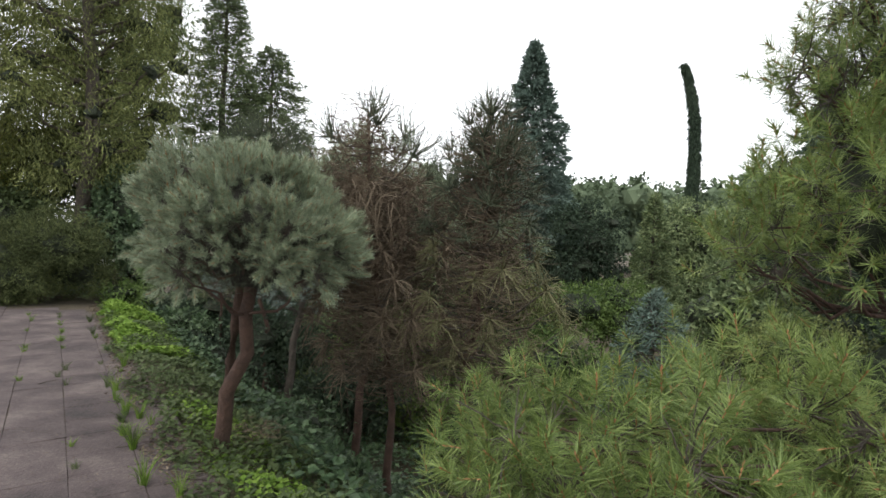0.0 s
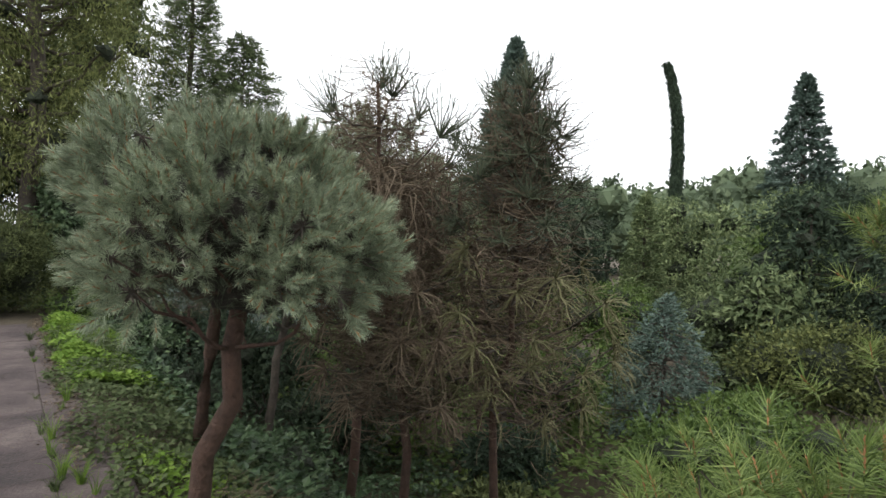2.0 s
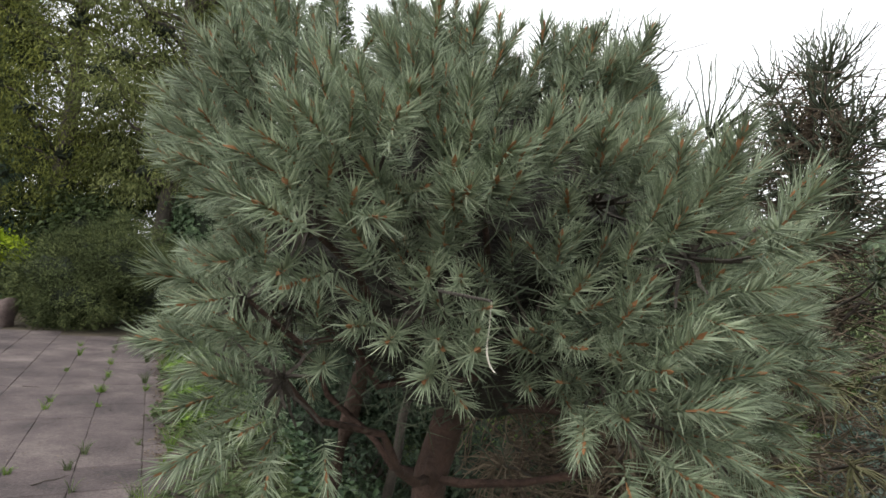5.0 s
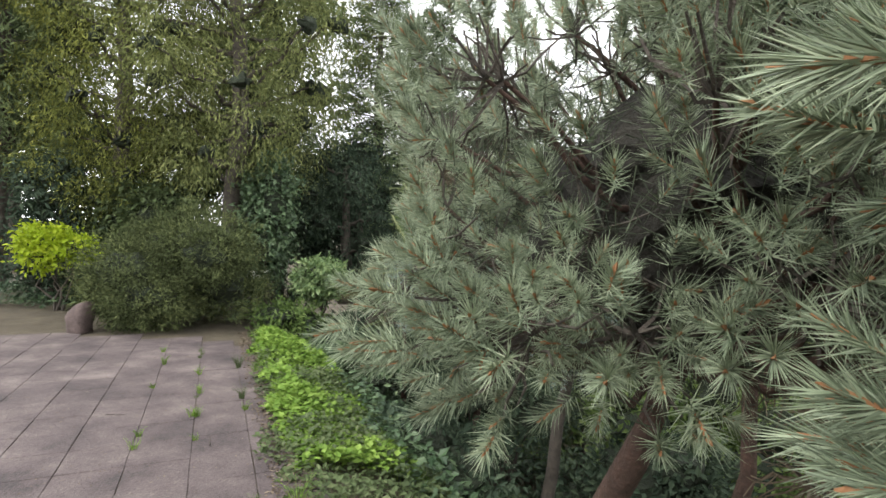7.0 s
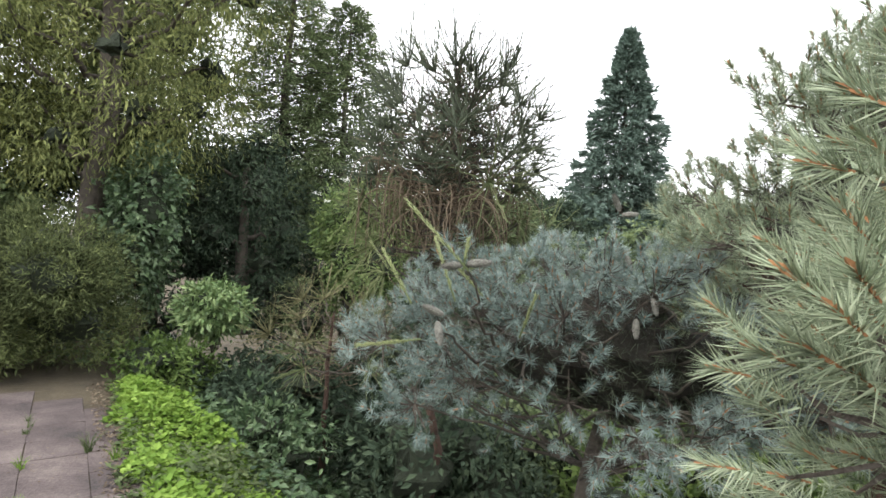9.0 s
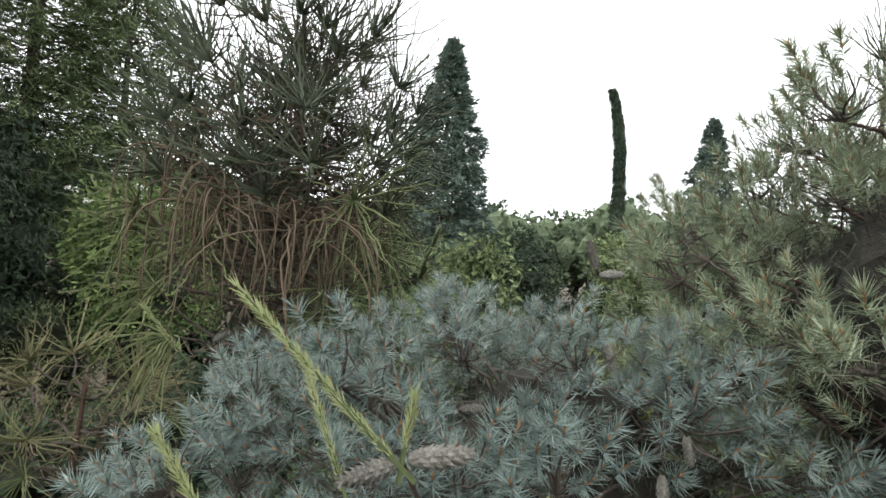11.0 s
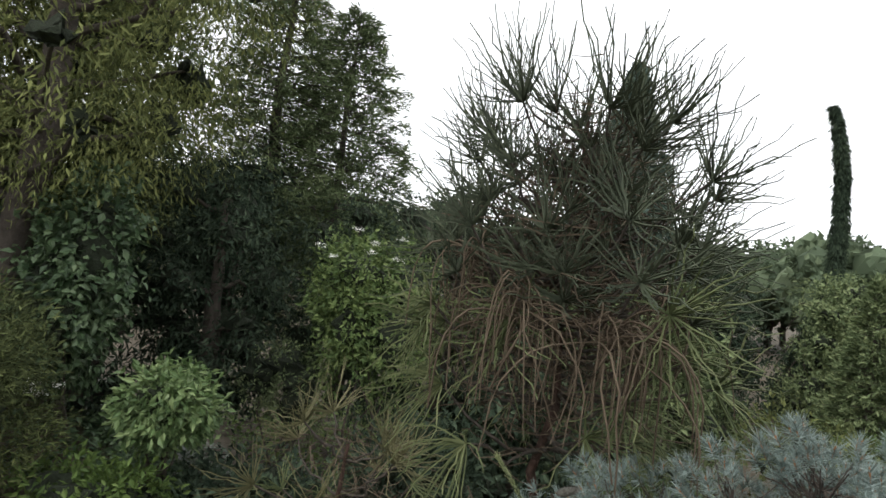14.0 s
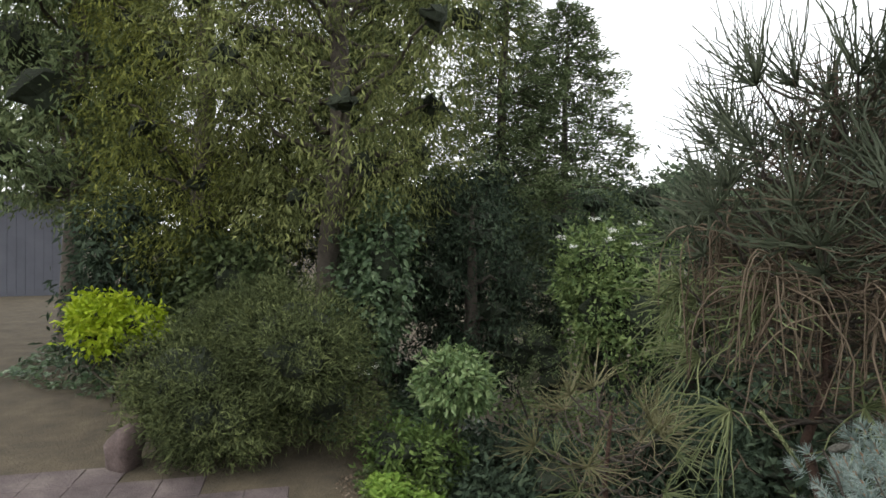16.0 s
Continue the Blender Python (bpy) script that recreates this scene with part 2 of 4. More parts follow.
# ---- lie of the land ----
EDGE, ALONG, ASIDE = np.array([-1.32, 2.95]), np.array([-0.588, 0.809]), np.array([-0.809, -0.588])


def uv(x, y):
    dx, dy = x - EDGE[0], y - EDGE[1]
    return dx * ALONG[0] + dy * ALONG[1], dx * ASIDE[0] + dy * ASIDE[1]


def xy(u, v):
    return EDGE[0] + u * ALONG[0] + v * ASIDE[0], EDGE[1] + u * ALONG[1] + v * ASIDE[1]


def ground_z(x, y):
    x, y = np.asarray(x, float), np.asarray(y, float)
    v = uv(x, y)[1]
    s = np.clip((-v - 0.05) / 3.4, 0, 1)
    z = -1.9 * s * s * (3 - 2 * s) - 0.009
    return z + 0.05 * np.sin(x * 1.7 + 1) * np.sin(y * 1.3) * s


axis = np.concatenate([-np.geomspace(600, 16, 18), np.arange(-15, 22.01, 0.35), np.geomspace(23, 600, 18)])
GX, GY = np.meshgrid(axis, axis + 3, indexing="ij")
GV = np.stack([GX, GY, ground_z(GX, GY)], -1).reshape(-1, 3)
n_ax = len(axis)
gi, gj = np.meshgrid(np.arange(n_ax - 1), np.arange(n_ax - 1), indexing="ij")
g0 = (gi * n_ax + gj).ravel()
ground = new("ground", soup(GV, np.stack([g0, g0 + n_ax, g0 + n_ax + 1, g0 + 1], 1), [M["soil"]], smooth=True))
tagged(ground, "brown garden soil with dry litter, falling away beside the path", kind="structure")


def blob_arrays(c, r, g, sub=2):
    """A lumpy closed mass."""
    bm = bmesh.new()
    bmesh.ops.create_icosphere(bm, subdivisions=sub, radius=1)
    V = np.array([v.co[:] for v in bm.verts])
    F = np.array([[v.index for v in f.verts] for f in bm.faces])
    bm.free()
    o = g.random(3) * 50
    k = np.array([noise.noise(Vector(v * 1.8 + o)) for v in V])
    return V * (1 + 0.45 * k[:, None]) * r + c, F


# ---- pines with needle tufts ----
def tuft_arrays(g, needles, length, width, shoot, spread=(32, 92)):
    """One shoot of needles along +Z: V, F, idx (0 needle, 1 bud)."""
    z = g.random(needles) ** 0.7 * shoot
    phi = g.random(needles) * 2 * math.pi
    tilt = np.radians(spread[1] + (spread[0] - spread[1]) * (z / shoot) + g.normal(0, 9, needles))
    D = np.stack([np.sin(tilt) * np.cos(phi), np.sin(tilt) * np.sin(phi), np.cos(tilt)], 1)
    P = np.stack([0.002 * np.cos(phi), 0.002 * np.sin(phi), z], 1)
    nv, nf = spikes(P, D, length * (0.8 + 0.35 * g.random(needles)), width)
    sv, sf = tubes(np.array([[[0, 0, shoot * 0.4], [0, 0, shoot], [0, 0, shoot + 0.011]]]), np.array([[0.0014, 0.0042, 0.0008]]), 3)
    return join((nv, nf, 0), (sv, sf, 1))


def place_tufts(parent, P, D, S, variants, mats, keep_near, n_parts, prefix="needle_tuft", label=""):
    """The nearest shoots as parts of their own, the rest joined."""
    order = np.argsort(np.linalg.norm(P - np.array(keep_near), axis=1))
    meshes, buds = [], []
    for v, f, ix in variants:
        nv = int(f[ix == 0].max()) + 1
        meshes.append(soup(v[:nv], f[ix == 0], mats[:1]))
        buds.append(soup(v[nv:], f[ix == 1] - nv, mats[1:]))
    rest = []
    for rank, i in enumerate(order):
        q = Vector(D[i]).to_track_quat("Z", "Y") @ Euler((0, 0, rng.random() * 6.28)).to_quaternion()
        m = Matrix.LocRotScale(Vector(P[i]), q, Vector([float(S[i])] * 3))
        k = i % len(variants)
        if rank < n_parts:
            ob = part(prefix, meshes[k], parent, label)
            ob.matrix_parent_inverse = Matrix.Identity(4)
            ob.matrix_basis = Matrix.Translation(-parent.location) @ m
            part("bud", buds[k], ob, "reddish brown bud")
        else:
            R = np.array(m)
            v, f, ix = variants[k]
            rest.append((v @ R[:3, :3].T + R[:3, 3] - np.array(parent.location), f, ix))
    if rest:
        v, f, ix = join(*rest)
        part("needles", soup(v, f, mats, ix), parent, kind="stuff")


def pine(name, base, centre, radii, label, mat, hubs, per_hub, needle=0.055, width=0.0017, shoot=0.06, needles=64,
         near=(-1.5, 3, 1.6), n_parts=290, trunk_r=0.06, hub_r=0.26, avoid=None, clear=0.3, seed=1, shape=None, up=0.3, bark="bark_red", low=-0.5, inner_size=0.5, spread=(32, 92)):
    g = np.random.default_rng(seed)
    base, centre, radii = np.array(base, float), np.array(centre, float), np.array(radii, float)
    ob = thing(name, base, label, "pine tree")
    d = rand_dirs(hubs * 3, g)
    d = d[d[:, 2] > low][:hubs]
    H = centre + d * radii * (0.5 + 0.48 * g.random((len(d), 1)) ** 0.45)
    if shape:
        H = shape(H, g)
    off = unit(g.normal(size=(len(H), per_hub, 3)) + 0.9 * d[:, None] + np.array([0, 0, up * 0.6])) * (hub_r * (0.35 + 0.65 * g.random((len(H), per_hub, 1))))
    P = (H[:, None] + off).reshape(-1, 3)
    D = unit(off.reshape(-1, 3) / hub_r + np.repeat(d, per_hub, 0) * 0.5 + np.array([0, 0, up]) + g.normal(0, 0.2, P.shape))
    HH = np.repeat(H, per_hub, 0)
    hub_of = np.repeat(np.arange(len(H)), per_hub)
    if avoid is not None:
        A, B = np.array(avoid[:-1]), np.array(avoid[1:])
        ok = np.ones(len(P), bool)
        for a, b in zip(A, B):
            for Q in (P, P + D * 0.1, 0.5 * (P + HH)):
                t = np.clip(((Q - a) @ (b - a)) / ((b - a) @ (b - a)), 0, 1)[:, None]
                ok &= np.linalg.norm(Q - (a + t * (b - a)), axis=1) > clear
        P, D, HH, hub_of = P[ok], D[ok], HH[ok], hub_of[ok]
    S = 0.8 + 0.45 * g.random(len(P))
    top = centre + np.array([0, 0, radii[2] * 0.55])
    fork = centre - np.array([0, 0, radii[2] * 0.55])
    tl = np.concatenate([bend(base, fork, 6, 0, 0.012, seed), bend(fork, top, 6, 0, 0.03, seed + 1)[1:]])
    tv, tf = tubes([tl - base], [np.linspace(trunk_r, trunk_r * 0.35, len(tl))], 9)
    part("trunk", soup(tv, tf, [M[bark]], smooth=True), ob, "reddish brown scaly trunk")
    pick = tl[np.abs(tl[None, :, 2] - (H[:, 2:3] - 0.2)).argmin(1)]
    alive = np.bincount(hub_of, minlength=len(H))
    for k in range(len(H)):
        if alive[k] < per_hub * 0.4:
            continue
        lv, lf = ends(pick[k:k + 1] - base, H[k:k + 1] - base, trunk_r * 0.22, 0.005, 6, 5, 0.1, seed + k)
        part("limb", soup(lv, lf, [M[bark]], smooth=True), ob)
    # added dark blobs that stand in for shade inside the crown
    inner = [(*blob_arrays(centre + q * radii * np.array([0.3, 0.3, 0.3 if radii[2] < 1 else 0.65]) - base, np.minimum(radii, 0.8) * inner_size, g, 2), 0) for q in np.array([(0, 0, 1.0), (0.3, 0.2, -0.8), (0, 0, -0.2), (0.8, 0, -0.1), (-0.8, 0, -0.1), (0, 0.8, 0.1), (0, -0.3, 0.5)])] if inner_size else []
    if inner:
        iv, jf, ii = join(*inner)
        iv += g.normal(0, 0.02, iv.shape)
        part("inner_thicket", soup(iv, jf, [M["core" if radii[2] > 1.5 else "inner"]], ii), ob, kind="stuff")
        # dark spikes roughen the blobs and carry on the painted inner shade
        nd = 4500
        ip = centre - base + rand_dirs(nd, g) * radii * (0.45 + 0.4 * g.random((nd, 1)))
        if avoid is not None:
            far = np.min([np.linalg.norm(ip + base - (np.array(a) * (1 - t) + np.array(b) * t), axis=1) for a, b in zip(avoid[:-1], avoid[1:]) for t in (0, 0.5)], 0) > clear
            ip = ip[far]
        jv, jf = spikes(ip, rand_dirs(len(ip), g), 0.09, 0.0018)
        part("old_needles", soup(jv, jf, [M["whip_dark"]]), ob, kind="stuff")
    wv, wf = ends(HH - base, P - D * 0.02 - base, 0.0045, 0.0025, 4, 3, 0.05, seed)
    part("twig_mass", soup(wv, wf, [M["bark_grey"]]), ob, kind="stuff")
    variants = [tuft_arrays(g, needles, needle, width, shoot, spread) for _ in range(5)]
    place_tufts(ob, P, D, S, variants, [M[mat], M["bud"]], near, n_parts)
    return ob


WAY = [(0.0, 0.0, 1.5), (-0.6, 1.2, 1.48), (-1.0, 2.0, 1.5), (-1.2, 2.25, 1.6), (-1.85, 2.72, 1.53), (-2.24, 3.5, 1.46), (-2.5, 3.75, 1.6), (-2.9, 4.8, 1.65), (-3.08, 5.6, 1.68),
       (-3.2, 6.05, 2.0), (-3.4, 6.1, 2.17), (-3.84, 5.9, 2.1)]

def lopsided(H, g):
    """A crown that stands higher on the path side and sinks towards the bank."""
    H[:, 2] += np.clip((-1.4 - H[:, 0]) * 0.42, -0.1, 0.26) * (H[:, 2] > 1.45)
    return H


pine("dwarf_pine", (-1.52, 3.75, float(ground_z(-1.52, 3.75)) - 0.05), (-1.21, 3.46, 1.52), (0.60, 0.62, 0.46),
     "dwarf pine with rounded grey-green crown on a red-brown trunk", "needle_grey", 78, 22, avoid=WAY, clear=0.26, near=(-1.2, 2.7, 1.5), seed=3, trunk_r=0.058, needle=0.042, width=0.0014, shoot=0.085, needles=92, inner_size=0.5,
     hub_r=0.14, shape=lopsided, low=-0.6, spread=(24, 72), up=0.35)
pine("round_pine", (-2.15, 5.45, float(ground_z(-2.15, 5.45)) - 0.05), (-1.78, 4.75, 1.52), (0.75, 0.7, 0.62),
     "round grey-green pine with a leaning red-brown trunk", "needle_grey", 120, 16, avoid=WAY, clear=0.27, near=(-2.1, 4.1, 1.5), seed=4, trunk_r=0.06, needle=0.046, width=0.0012, shoot=0.075, needles=84, inner_size=0.33, hub_r=0.2, spread=(26, 78), up=0.5)
pine("green_pine", (-1.1, 7.1, float(ground_z(-1.1, 7.1)) - 0.05), (-0.85, 6.85, 1.72), (0.98, 0.95, 0.95),
     "bushy green pine with long upright shoots", "needle_grey", 120, 15, needle=0.052, width=0.0015, shoot=0.085, needles=70, avoid=WAY, clear=0.6, near=(-2.1, 6.6, 1.8), seed=5, up=0.9, n_parts=250, inner_size=0.5, spread=(26, 80))
pine("blue_pine", (-2.25, 7.75, float(ground_z(-2.25, 7.75)) - 0.05), (-1.95, 7.65, 1.06), (1.45, 1.05, 0.56),
     "spreading blue-green pine bearing long cones on a grey trunk", "needle_blue", 112, 16, needle=0.05, width=0.0018, needles=50, avoid=WAY, clear=0.5, near=(-2.8, 6.8, 1.4), seed=9, up=0.6, hub_r=0.22, bark="bark_grey", inner_size=0.42, low=-0.9)


def tiered(H, g):
    """A tall crown over low boughs that reach out over the bank."""
    n = len(H)
    k = int(n * 0.6)
    z = 1.4 + 2.9 * g.random(k) ** 1.2
    a = g.random(k) * 2 * math.pi
    r = 1.0 * (1 - 0.6 * (z - 1.4) / 2.9) * g.random(k) ** 0.4
    up_part = np.stack([2.5 + np.cos(a) * r * 0.9, 2.8 + np.sin(a) * r * 0.9, z], 1)
    d = rand_dirs(n - k, g)
    low_part = np.array([1.2, 2.05, 0.58]) + d * np.array([1.2, 0.85, 0.5]) * (0.5 + 0.5 * g.random((n - k, 1)))
    return np.concatenate([up_part, low_part])


pine("tall_pine", (2.5, 2.8, float(ground_z(2.5, 2.8)) - 0.05), (2.5, 2.8, 1.9), (0.9, 0.9, 2.1),
     "tall bushy pine with yellow-green needles and low boughs", "needle_yellow", 230, 13, needle=0.085, width=0.0019, shoot=0.10, needles=46, avoid=WAY, clear=0.8,
     near=(0.6, 1.7, 1.0), seed=12, trunk_r=0.08, hub_r=0.30, shape=tiered, up=0.7, low=-1.1, inner_size=0.4)


# ---- whip-branched cedars ----
def whorl_lines(g, n, length, spread, droop, k=7):
    """The middle lines of n shoots that fan out from one point about +Z."""
    phi = g.random(n) * 2 * math.pi
    tilt = np.radians(spread) * np.sqrt(g.random(n)) * 1.05
    D = np.stack([np.sin(tilt) * np.cos(phi), np.sin(tilt) * np.sin(phi), np.cos(tilt)], 1)
    L = length * (0.65 + 0.5 * g.random(n))
    s = np.linspace(0, 1, k)
    C = D[:, None] * s[None, :, None] * L[:, None, None]
    C[:, :, 2] += (droop * s ** 2)[None] * L[:, None]
    return C + g.normal(0, 0.012, C.shape) * s[None, :, None]


def whip_tree(name, base, top, label, tiers, seed, main_mat, low_mat, low_z, skirt=None, trunk_r=0.045, extra_twigs=0, near=(-1.5, 4.0, 1.6), n_parts=150):
    """tiers: (z, radius, whorls, whip length, spread, bend) rows."""
    g = np.random.default_rng(seed)
    base, top = np.array(base, float), np.array(top, float)
    ob = thing(name, base, label, "conifer tree")
    line = bend(base, top, 12, 0, 0.012, seed)
    v, f = tubes([line - base], [np.linspace(trunk_r, 0.012, 12)], 8)
    part("trunk", soup(v, f, [M["bark_red"]], smooth=True), ob)
    limbs, whips, colours = [], [], []
    for z, rad, count, length, spread, droop in tiers:
        for i in range(count):
            a = (i + g.random() * 0.7) / count * 2 * math.pi
            if skirt and z < skirt[0] + 0.05 and abs((a - skirt[4] + math.pi) % (2 * math.pi) - math.pi) < 0.3:
                continue
            rr = rad * (0.55 + 0.5 * g.random())
            s = np.clip((z - base[2]) / (top[2] - base[2]), 0, 1)
            c = base + (top - base) * s
            h = np.array([c[0] + math.cos(a) * rr, c[1] + math.sin(a) * rr, z + g.normal(0, 0.1)])
            side = 1.0 if rad > 0.2 else 0.2
            ax = Vector((math.cos(a) * side, math.sin(a) * side, 0.9 if z >= low_z else 0.1))
            q = np.array(ax.to_track_quat("Z", "Y").to_matrix())
            C = whorl_lines(g, 24, length * (0.85 + 0.3 * g.random()), spread, 0) @ q.T
            C[:, :, 2] += (droop * np.linspace(0, 1, C.shape[1]) ** 2)[None] * length
            whips.append(C + h - base)
            colours += [1 if z < low_z else 0] * 24
            limbs.append((c - np.array([0, 0, rr * 0.35]), h))
    W, colours = np.concatenate(whips), np.array(colours)
    R = (0.0052 * (1 - 0.5 * np.linspace(0, 1, W.shape[1])))[None] * (0.75 + 0.5 * g.random(len(W)))[:, None]
    order = np.argsort(np.linalg.norm(W[:, 3] + base - np.array(near), axis=1))
    for k in order[:n_parts]:
        part("shoot", soup(*tubes(W[k:k + 1], R[k:k + 1], 3), [M[low_mat if colours[k] else main_mat]]), ob)
    for c, mat in ((0, main_mat), (1, low_mat)):
        k = order[n_parts:][colours[order[n_parts:]] == c]
        if len(k):
            part("shoot_mass", soup(*tubes(W[k], R[k], 3), [M[mat]]), ob, kind="stuff")
    P, Q = np.array([a for a, b in limbs]), np.array([b for a, b in limbs])
    for k in range(len(P)):
        v, f = ends(P[k:k + 1] - base, Q[k:k + 1] - base, 0.012, 0.006, 6, 4, 0.12, seed + k)
        part("limb", soup(v, f, [M["bark_grey"]], smooth=True), ob)
    if skirt:
        cz, rad, length, n, _ = skirt
        k = 9
        s = np.linspace(0, 1, k)
        cen = base + (top - base) * (cz - base[2]) / (top[2] - base[2])
        hubs = np.array([skirt[4] + q for q in (-0.45, 0.35, -1.1, 1.0, 1.8, 2.8, -2.0)])
        which = g.choice(len(hubs), n, p=[0.27, 0.27, 0.12, 0.12, 0.08, 0.06, 0.08])
        lift = g.normal(-0.04, 0.12, len(hubs))
        L = length * (0.35 + 0.8 * g.random(n))
        phi = hubs[which] + g.normal(0, 1.3, n)
        out = L * (0.2 + 0.85 * g.random(n))
        rise = 0.03 + 0.12 * g.random(n)
        fall = 1.3 + 1.6 * g.random(n)
        swing = g.normal(0, 0.5, n)
        C = np.zeros((n, k, 3))
        reach = out[:, None] * np.sin(np.minimum(s * 1.9, 1.7))[None]
        az = phi[:, None] + swing[:, None] * s[None] ** 2
        C[:, :, 0] = (cen[0] + np.cos(hubs[which]) * rad + g.normal(0, 0.03, n))[:, None] + np.cos(az) * reach
        C[:, :, 1] = (cen[1] + np.sin(hubs[which]) * rad + g.normal(0, 0.03, n))[:, None] + np.sin(az) * reach
        C[:, :, 2] = cz + (lift[which] + g.normal(0, 0.04, n))[:, None] + rise[:, None] * np.sin(s * 3.0)[None] - L[:, None] * (s[None] ** fall[:, None])
        C += np.cumsum(g.normal(0, 0.006, C.shape), 1)
        for h in range(n):
            v, f = tubes(C[h:h + 1] - base, ((0.0050 * (1 - 0.45 * s)) * (0.7 + 0.6 * g.random()))[None], 4)
            part("hanging_shoot", soup(v, f, [M["whip_brown"]], smooth=True), ob, "brown bare hanging shoot")
    if extra_twigs:
        c = 0.5 * (P + Q)
        A = c[g.integers(0, len(c), extra_twigs)] + g.normal(0, 0.12, (extra_twigs, 3))
        D = rand_dirs(extra_twigs, g) * np.array([1, 1, 0.5])
        v, f = ends(A - base, A + D * (0.12 + 0.25 * g.random((extra_twigs, 1))) - base, 0.004, 0.002, 3, 3, 0.1, seed)
        part("dead_twig_mass", soup(v, f, [M["whip_brown"]]), ob, kind="stuff")
    return ob


whip_tree("whip_cedar", (-2.95, 9.05, float(ground_z(-2.95, 9.05))), (-2.95, 9.0, 3.2), "whip-branched cedar with dark upright shoots above a brown hanging skirt",
          [(3.2, 0.04, 1, 0.4, 62, 0.25), (3.1, 0.4, 4, 0.38, 55, 0.3), (2.9, 0.55, 9, 0.36, 62, 0.25), (2.8, 0.2, 6, 0.34, 70, 0.1), (2.65, 0.7, 15, 0.34, 70, 0.2), (2.55, 0.3, 8, 0.34, 75, 0.1),
           (2.42, 0.78, 16, 0.34, 75, 0.1), (2.3, 0.35, 8, 0.34, 80, 0.0), (2.2, 0.82, 15, 0.36, 75, 0.05), (1.98, 0.82, 15, 0.36, 78, -0.1), (1.78, 0.74, 14, 0.38, 80, -0.15), (1.5, 0.65, 9, 0.36, 75, -0.4)],
          21, "whip_dark", "whip_green", 2.2, skirt=(2.1, 0.52, 0.46, 190, 4.5), extra_twigs=1500, near=(-3.3, 7.5, 2.3), n_parts=280)
whip_tree("low_whip_cedar", (-4.15, 10.1, float(ground_z(-4.15, 10.1))), (-4.1, 10.05, 0.85), "low whip-branched cedar with arching olive shoots",
          [(0.85, 0.4, 4, 0.38, 80, 0.0), (0.65, 0.65, 6, 0.4, 75, 0.05), (0.4, 0.6, 5, 0.36, 75, -0.1)], 23, "whip_olive", "whip_green", 0.45, extra_twigs=200, near=(-3.7, 8.5, 1.2))
whip_tree("half_dead_cedar", (-0.42, 5.4, float(ground_z(-0.42, 5.4))), (-0.78, 5.2, 2.72), "half-dead whip-branched cedar, brown twigs with a few dark shoots on top",
          [(2.72, 0.06, 1, 0.28, 50, 0.3), (2.5, 0.5, 4, 0.28, 55, 0.3), (2.25, 0.7, 4, 0.28, 60, 0.2), (2.0, 0.6, 8, 0.24, 75, -0.1), (1.75, 0.65, 11, 0.24, 80, -0.3),
           (1.4, 0.75, 12, 0.24, 85, -0.4), (1.05, 0.8, 12, 0.24, 85, -0.4), (0.7, 0.75, 11, 0.24, 85, -0.4), (0.35, 0.7, 9, 0.24, 85, -0.5)],
          25, "whip_dark", "whip_brown", 2.1, skirt=(1.95, 0.5, 0.45, 90, 4.2), extra_twigs=5500)
whip_tree("dark_whip_cedar", (0.3, 5.45, float(ground_z(0.3, 5.45))), (0.42, 5.35, 2.62), "dark green whip-branched cedar beside the half-dead one",
          [(2.66, 0.03, 2, 0.24, 60, 0.25), (2.52, 0.2, 6, 0.24, 65, 0.25), (2.4, 0.3, 9, 0.25, 70, 0.2), (2.15, 0.36, 11, 0.26, 75, 0.1), (1.9, 0.45, 12, 0.26, 80, 0.0),
           (1.6, 0.6, 12, 0.24, 80, -0.1), (1.3, 0.8, 12, 0.24, 80, -0.3), (1.0, 0.9, 12, 0.24, 85, -0.4), (0.65, 0.9, 12, 0.24, 85, -0.4), (0.3, 0.8, 9, 0.24, 85, -0.4)],
          27, "whip_dark", "whip_olive", 1.5, extra_twigs=3500)
whip_tree("far_whip_cedar", (0.5, 8.1, float(ground_z(0.5, 8.1))), (0.5, 8.1, 3.15), "whip-branched cedar with fans of bare dark shoots",
          [(3.15, 0.05, 2, 0.34, 55, 0.2), (2.9, 0.5, 6, 0.34, 60, 0.2), (2.6, 0.7, 8, 0.34, 65, 0.2), (2.3, 0.8, 9, 0.34, 75, 0.1), (1.9, 0.85, 9, 0.34, 80, 0), (1.5, 0.9, 9, 0.34, 80, -0.2), (1.0, 0.9, 9, 0.34, 80, -0.3)],
          29, "whip_dark", "whip_green", 1.6, extra_twigs=600, near=(-2, 7, 2.5))


# ---- leafy bushes and trees ----
def leaf_cloud(g, centres, outs, per, spread, L, W, droop=0.0, along=0.6):
    n = len(centres) * per
    O = np.repeat(outs, per, 0)
    P = np.repeat(centres, per, 0) + g.normal(0, spread, (n, 3))
    D = unit(O * along + g.normal(0, 0.6, (n, 3)) + np.array([0, 0, -droop]))
    N = unit(O + g.normal(0, 0.5, (n, 3)) + np.array([0, 0, 0.5]))
    s = (0.6 + 0.7 * g.random(n))
    return blades(P, D, N, L * s, W * s)


def lumps(g, n, centre, radii, low=-0.7, shell=0.55):
    d = rand_dirs(n * 3, g)
    d = d[d[:, 2] > low][:n]
    return np.array(centre) + d * np.array(radii) * (shell + (1 - shell) * g.random((len(d), 1)) ** 0.5)


